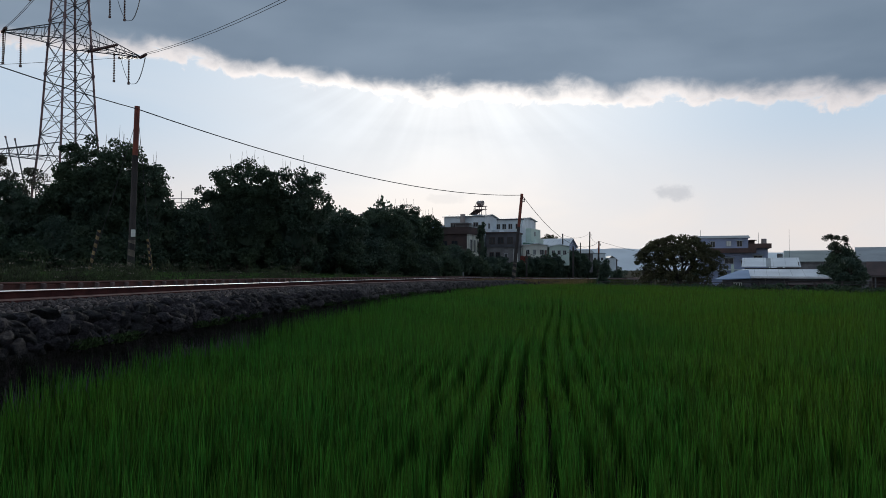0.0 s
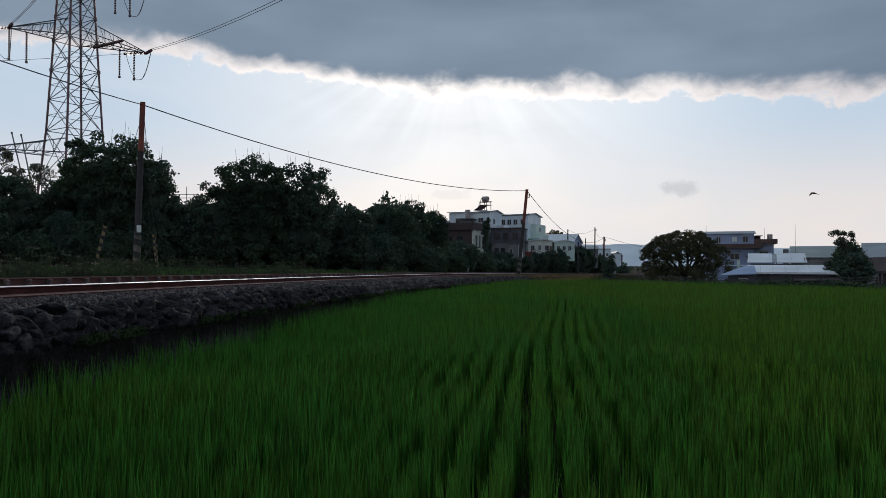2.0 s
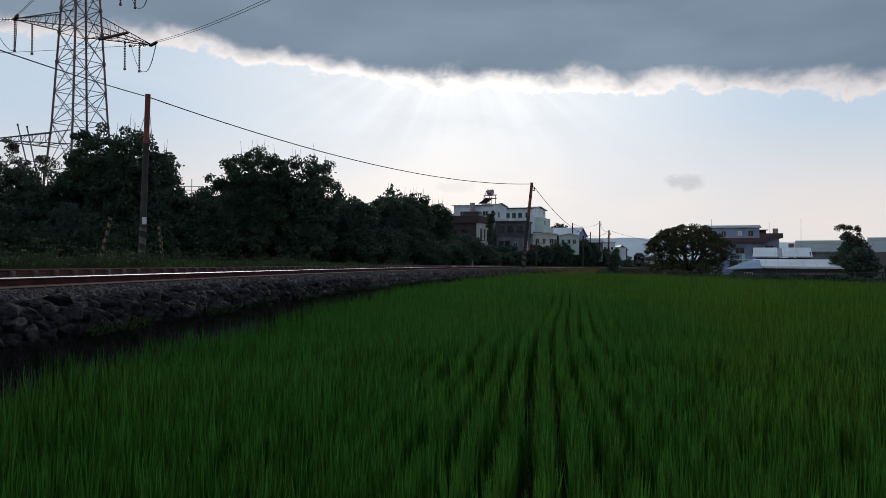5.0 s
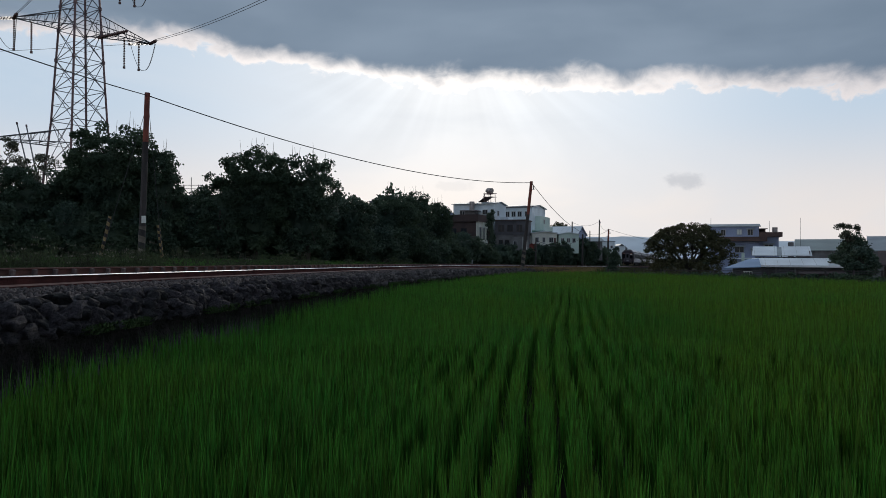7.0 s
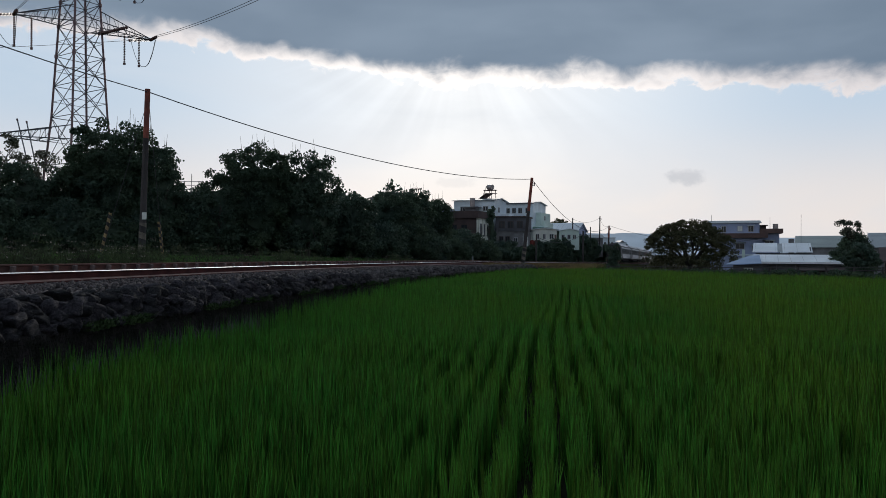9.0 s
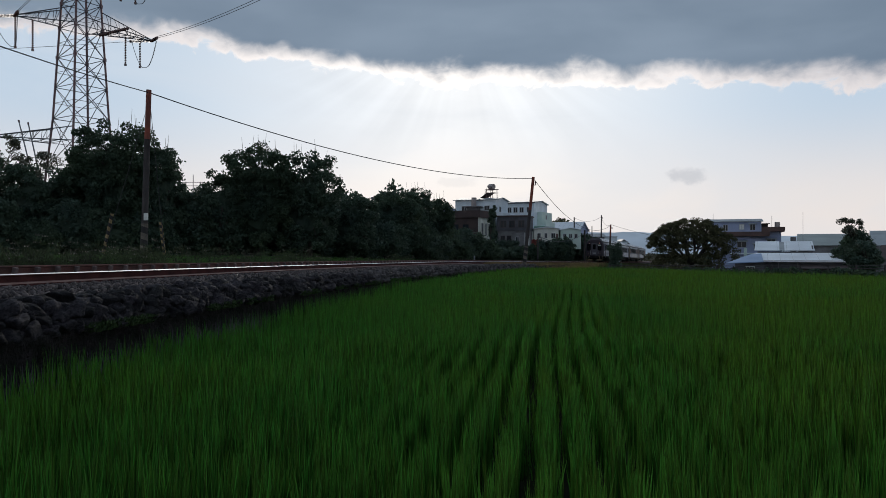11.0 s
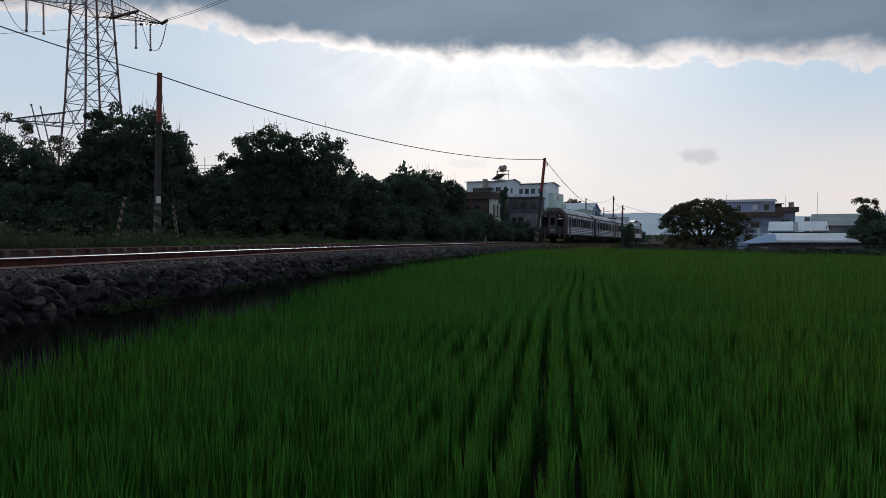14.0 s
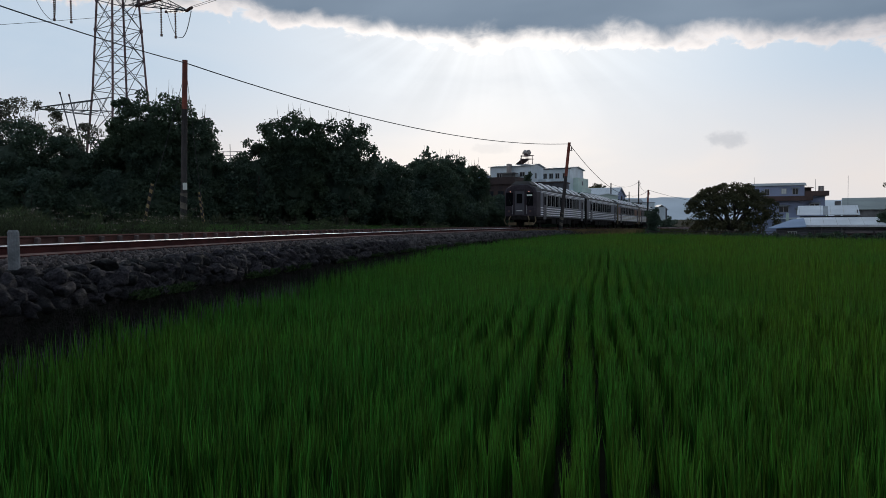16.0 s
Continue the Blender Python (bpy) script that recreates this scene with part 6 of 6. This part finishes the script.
    # ends
    for s in (-1, 1):
        ye = s * L / 2
        cab = kind == "front" and s == 1
        if cab:
            bm = bmesh.new()
            rim = [(-W, 0.95), (-W, E - 0.1), (-W * 0.86, E + 0.28), (-W * 0.5, R - 0.05), (W * 0.5, R - 0.05), (W * 0.86, E + 0.28), (W, E - 0.1), (W, 0.95)]
            p = [bm.verts.new((x * 1.012, ye - 1.2, z)) for x, z in rim]
            q = [bm.verts.new((x * 1.012, ye + 0.05, z)) for x, z in rim]
            r = [bm.verts.new((x * 0.90, ye + 0.32, z * 0.985 + 0.01)) for x, z in rim]
            for u, v in ((p, q), (q, r)):
                for i in range(len(rim)):
                    j = (i + 1) % len(rim)
                    bm.faces.new((u[i], u[j], v[j], v[i]))
            bm.faces.new(r)
            bmesh.ops.recalc_face_normals(bm, faces=bm.faces[:])
            front = part("cab_front", bm, M_CABGREY, car, "grey painted cab front")
            yf = ye + 0.33
            door = part("front_door", boxes((-0.42, 0.42, yf, yf + 0.10, 1.05, 3.05), bevel=0.02), M_DOORGREY, car, "pale grey gangway door")
            part("door_frame", boxes((-0.52, -0.43, yf, yf + 0.14, 1.0, 3.15), (0.43, 0.52, yf, yf + 0.14, 1.0, 3.15), (-0.52, 0.52, yf, yf + 0.14, 3.06, 3.16)), M_CABGREY, door)
            part("door_window", boxes((-0.24, 0.24, yf + 0.10, yf + 0.115, 2.0, 2.8)), M_TRAINPANE, door)
            for side in (-1, 1):
                part("windscreen", boxes((min(side * 0.6, side * 1.14), max(side * 0.6, side * 1.17), yf - 0.01, yf + 0.03, 1.80, 2.90), bevel=0.01), M_TRAINPANE, car, "dark cab windscreen")
                part("wiper", tube(bmesh.new(), (side * 0.75, yf + 0.05, 1.95), (side * 0.95, yf + 0.05, 2.5), 0.012, 0.012, 4), M_BLACK, car)
                lamp = part("headlamp", tube(bmesh.new(), (side * 0.80, yf - 0.02, 2.98), (side * 0.80, yf + 0.05, 2.98), 0.045, 0.045, 12), M_LAMP, car, "small glowing lamp")
                part("lamp_rim", tube(bmesh.new(), (side * 0.80, yf - 0.03, 2.98), (side * 0.80, yf + 0.03, 2.98), 0.11, 0.11, 12), M_CABGREY, lamp)
                part("tail_light", tube(bmesh.new(), (side * 0.92, yf - 0.02, 1.35), (side * 0.92, yf + 0.05, 1.35), 0.09, 0.09, 12), M_REDTRIM, car, "dark red lamp glass")
                part("grab_rail", tube(bmesh.new(), (side * 0.62, yf + 0.07, 1.1), (side * 0.62, yf + 0.07, 1.85), 0.018, 0.018, 5), M_FRAME, car)
                part("snow_plough", boxes((min(side * 0.35, side * 1.1), max(side * 0.35, side * 1.1), ye + 0.02, ye + 0.14, 0.18, 0.42)), M_TRAINYEL, car, "dull yellow rail guard")
                part("jumper_hose", pipe(bmesh.new(), [(side * (0.75 + 0.12 * math.sin(3.14 * f)), yf + 0.08 + 0.12 * math.sin(3.14 * f), 0.95 - 0.65 * f) for f in (0, 0.25, 0.5, 0.75, 1)], 0.045, 6), M_TRAINYEL, car, "dull yellow hose")
                part("side_rail", pipe(bmesh.new(), [(side * 1.28, yf - 0.15, 0.9), (side * 1.38, yf - 0.1, 0.55), (side * 1.15, yf + 0.0, 0.22)], 0.04, 6), M_TRAINYEL, car, "dull yellow curved bar")
            bm = boxes((-0.95, 0.95, ye - 1.9, ye - 0.1, R - 0.12, R + 0.26), bevel=0.08)
            for v in bm.verts:
                if v.co.z > R:
                    v.co.x *= 0.72
                    v.co.y -= 0.12 * (1 if v.co.y > ye - 1 else -1)
            part("roof_fairing", bm, M_TRAINROOF, car, "dark raised roof fairing over the cab")
            part("destination_sign", boxes((-1.08, -0.62, yf + 0.03, yf + 0.045, 2.60, 2.74)), M_SIGN, car, "pale destination strip")
            part("buffer_beam", boxes((-1.2, 1.2, ye - 0.1, ye + 0.30, 0.62, 0.96), bevel=0.02), M_TRAINDARK, car)
            part("coupler", boxes((-0.15, 0.15, ye + 0.1, ye + 0.70, 0.68, 0.98), bevel=0.03), M_TRAINDARK, car)
            part("number_bar", boxes((-0.25, 0.25, yf + 0.101, yf + 0.108, 1.36, 1.44)), M_SIGN, door)
        else:
            col = M_TRAINYEL if kind == "old" else M_TRAINDARK
            part("end_frame", boxes((-W - 0.02, W + 0.02, ye - (0.05 if s < 0 else 0.25), ye + (0.25 if s < 0 else 0.05), 0.55, E + 0.1)), col, car)
            part("gangway", boxes((-0.5, 0.5, min(ye, ye + s * 0.34), max(ye, ye + s * 0.34), 1.0, 3.1), bevel=0.02), M_TRAINDARK, car, "black rubber gangway")
            part("hose", pipe(bmesh.new(), [(1.25, ye, 0.95), (1.30, ye + s * 0.05, 0.55), (1.0, ye + s * 0.2, 0.3)], 0.04, 6), M_TRAINYEL, car, "dull yellow hose")
    # underframe boxes and bogies
    for i, (y0, y1) in enumerate(((-3.9, -2.2), (-1.9, 0.3), (0.7, 2.0), (2.4, 4.0))):
        part("equipment_box", boxes((-1.2, 1.2, y0, y1, 0.35, F - 0.13), bevel=0.03), M_TRAINDARK, car)
    part("underframe", boxes((-1.25, 1.25, -L / 2 + 0.2, L / 2 - 0.2, F - 0.30, F - 0.13)), M_TRAINDARK, car)
    for s in (-1, 1):
        yb = s * 6.9
        bog = part("bogie", boxes((-1.0, -0.85, yb - 1.5, yb + 1.5, 0.42, 0.68), (0.85, 1.0, yb - 1.5, yb + 1.5, 0.42, 0.68), (-0.9, 0.9, yb - 0.25, yb + 0.25, 0.35, 0.75), bevel=0.02), M_TRAINDARK, car)
        for dy in (-1.05, 1.05):
            bm = bmesh.new()
            for x in (-0.56, 0.56):
                tube(bm, (x - 0.065, yb + dy, 0.43), (x + 0.065, yb + dy, 0.43), 0.43, 0.43, 18)
            tube(bm, (-0.6, yb + dy, 0.43), (0.6, yb + dy, 0.43), 0.08, 0.08, 8)
            part("wheelset", bm, M_TRAINDARK, bog)
    return car


cars = [build_car("front"), build_car("mid"), build_car("old"), build_car("old")]


def car_pose(s):
    """The pose of a car whose middle is at s along the line; it runs towards smaller s."""
    a, b = y_at(s - 6.9), y_at(s + 6.9)
    pa, pb = beside(a, 0, CANT / 2), beside(b, 0, CANT / 2)
    f = (pa - pb).normalized()
    r = f.cross(Vector((0, 0, 1))).normalized()
    u = r.cross(f)
    m = Matrix((r, f, u)).transposed().to_4x4()
    m.translation = (pa + pb) / 2
    return m


# seconds, how far off along y the head of the train is: it slows as it comes near
HEAD = ((0.0, 263.0), (7.0, 172.5), (8.5, 153.2), (11.5, 114.6), (13.0, 94.6), (14.0, 83.4), (15.0, 72.8), (16.0, 62.5))


def head_at(t):
    """Distance along the line of the train's head, gliding through the rows."""
    ts, ss = [r[0] for r in HEAD], [s_at(r[1]) for r in HEAD]
    return sum(float(np.interp(t + d, ts, ss)) if 0 <= t + d <= 16 else (ss[0] - 13.7 * (t + d) if t + d < 0 else ss[-1] - 11.0 * (t + d - 16)) for d in (-0.5, 0.0, 0.5)) / 3



# ---- the bird ----
def build_bird():
    b = thing("bird", "small dark bird in flight with long pointed wings", "bird")
    bm = bmesh.new()
    bmesh.ops.create_icosphere(bm, subdivisions=2, radius=1)
    for v in bm.verts:
        k = 1 - 0.35 * max(0, -v.co.y)
        v.co = Vector((v.co.x * 0.034 * k, v.co.y * 0.085, v.co.z * 0.032 * k))
    part("body", bm, M_BIRD, b)
    bm = bmesh.new()
    bmesh.ops.create_icosphere(bm, subdivisions=2, radius=0.024)
    for v in bm.verts:
        v.co.y += 0.095
    tube(bm, (0, 0.112, 0), (0, 0.135, -0.002), 0.007, 0.001, 5)
    part("head", bm, M_BIRD, b)
    bm = bmesh.new()
    for side in (-1, 1):
        p = [(0.004 * side, -0.07, 0), (0.03 * side, -0.16, 0), (0.012 * side, -0.14, 0), (0, -0.07, 0.008)]
        vs = [bm.verts.new(q) for q in p]
        bm.faces.new(vs[:3]), bm.faces.new((vs[0], vs[2], vs[3]))
    part("tail", bm, M_BIRD, b)
    wings = []
    for side in (-1, 1):
        bm = bmesh.new()
        pts = [(0, 0.05), (0.08, 0.065), (0.15, 0.03), (0.225, -0.05), (0.14, -0.025), (0.07, -0.035), (0, -0.045)]
        lo = [bm.verts.new((side * x, y, -0.004)) for x, y in pts]
        hi = [bm.verts.new((side * x, y, 0.004)) for x, y in pts]
        bm.faces.new(lo), bm.faces.new(hi[::-1])
        for i in range(len(pts)):
            j = (i + 1) % len(pts)
            bm.faces.new((lo[i], lo[j], hi[j], hi[i]))
        bmesh.ops.recalc_face_normals(bm, faces=bm.faces[:])
        w = part("wing", bm, M_BIRD, b)
        w.location = (side * 0.02, 0.01, 0.01)
        wings.append(w)
    return b, wings


bird, bird_wings = build_bird()

# seconds, place of the bird on its way across the field
FLIGHT = [
    (0.0, (41.27, 33.00, 3.17)),
    (1.0, (26.77, 29.00, 3.70)),
    (1.7, (16.61, 26.20, 4.07)),
    (2.0, (12.26, 25.00, 4.22)),
    (2.2, (9.36, 24.20, 4.33)),
    (2.4, (6.62, 23.40, 4.64)),
    (2.6, (3.67, 22.60, 5.06)),
    (2.8, (0.86, 21.80, 5.60)),
    (3.0, (-1.71, 21.00, 6.32)),
    (3.1, (-2.93, 20.60, 6.52)),
    (3.2, (-4.14, 20.20, 6.72)),
    (3.3, (-5.29, 19.80, 6.98)),
    (4.0, (-13.57, 17.00, 7.78)),
    (6.0, (-37.22, 9.00, 10.07)),
    (16.0, (-155.49, -31.00, 21.52)),
]
FLAP = {2.0: -22, 2.1: 10, 2.2: -15, 2.3: 40, 2.4: 58, 2.5: 5, 2.6: -12, 2.7: 35, 2.8: 60, 2.9: 10, 3.0: 55, 3.1: 15, 3.2: -8, 3.3: 50}


def motions():
    steps = [0.5 * k for k in range(33)]
    for i, car in enumerate(cars):
        walk(car, [(t, car_pose(head_at(t) + CAR * (i + 0.5))) for t in steps])
    rows = []
    for k, (t, p) in enumerate(FLIGHT):
        q = FLIGHT[min(k + 1, len(FLIGHT) - 1)][1]
        o = FLIGHT[max(k - 1, 0)][1]
        d = (Vector(q) - Vector(o)).normalized()
        r = d.cross(Vector((0, 0, 1))).normalized()
        m = Matrix((r, d, r.cross(d))).transposed().to_4x4()
        m.translation = Vector(p)
        rows.append((t, m))
    walk(bird, rows)
    times = [0.0] + [0.1 * k for k in range(10, 46)] + [16.0]
    for side, w in zip((-1, 1), bird_wings):
        wr = []
        for t in times:
            t = round(t, 1)
            a = FLAP.get(t, 20 + 35 * math.sin(t * 17.0))
            wr.append((t, Matrix.Translation((side * 0.02, 0.01, 0.01)) @ pose(0, 0, 0, 0, -side * a, 0)))
        walk(w, wr)


motions()
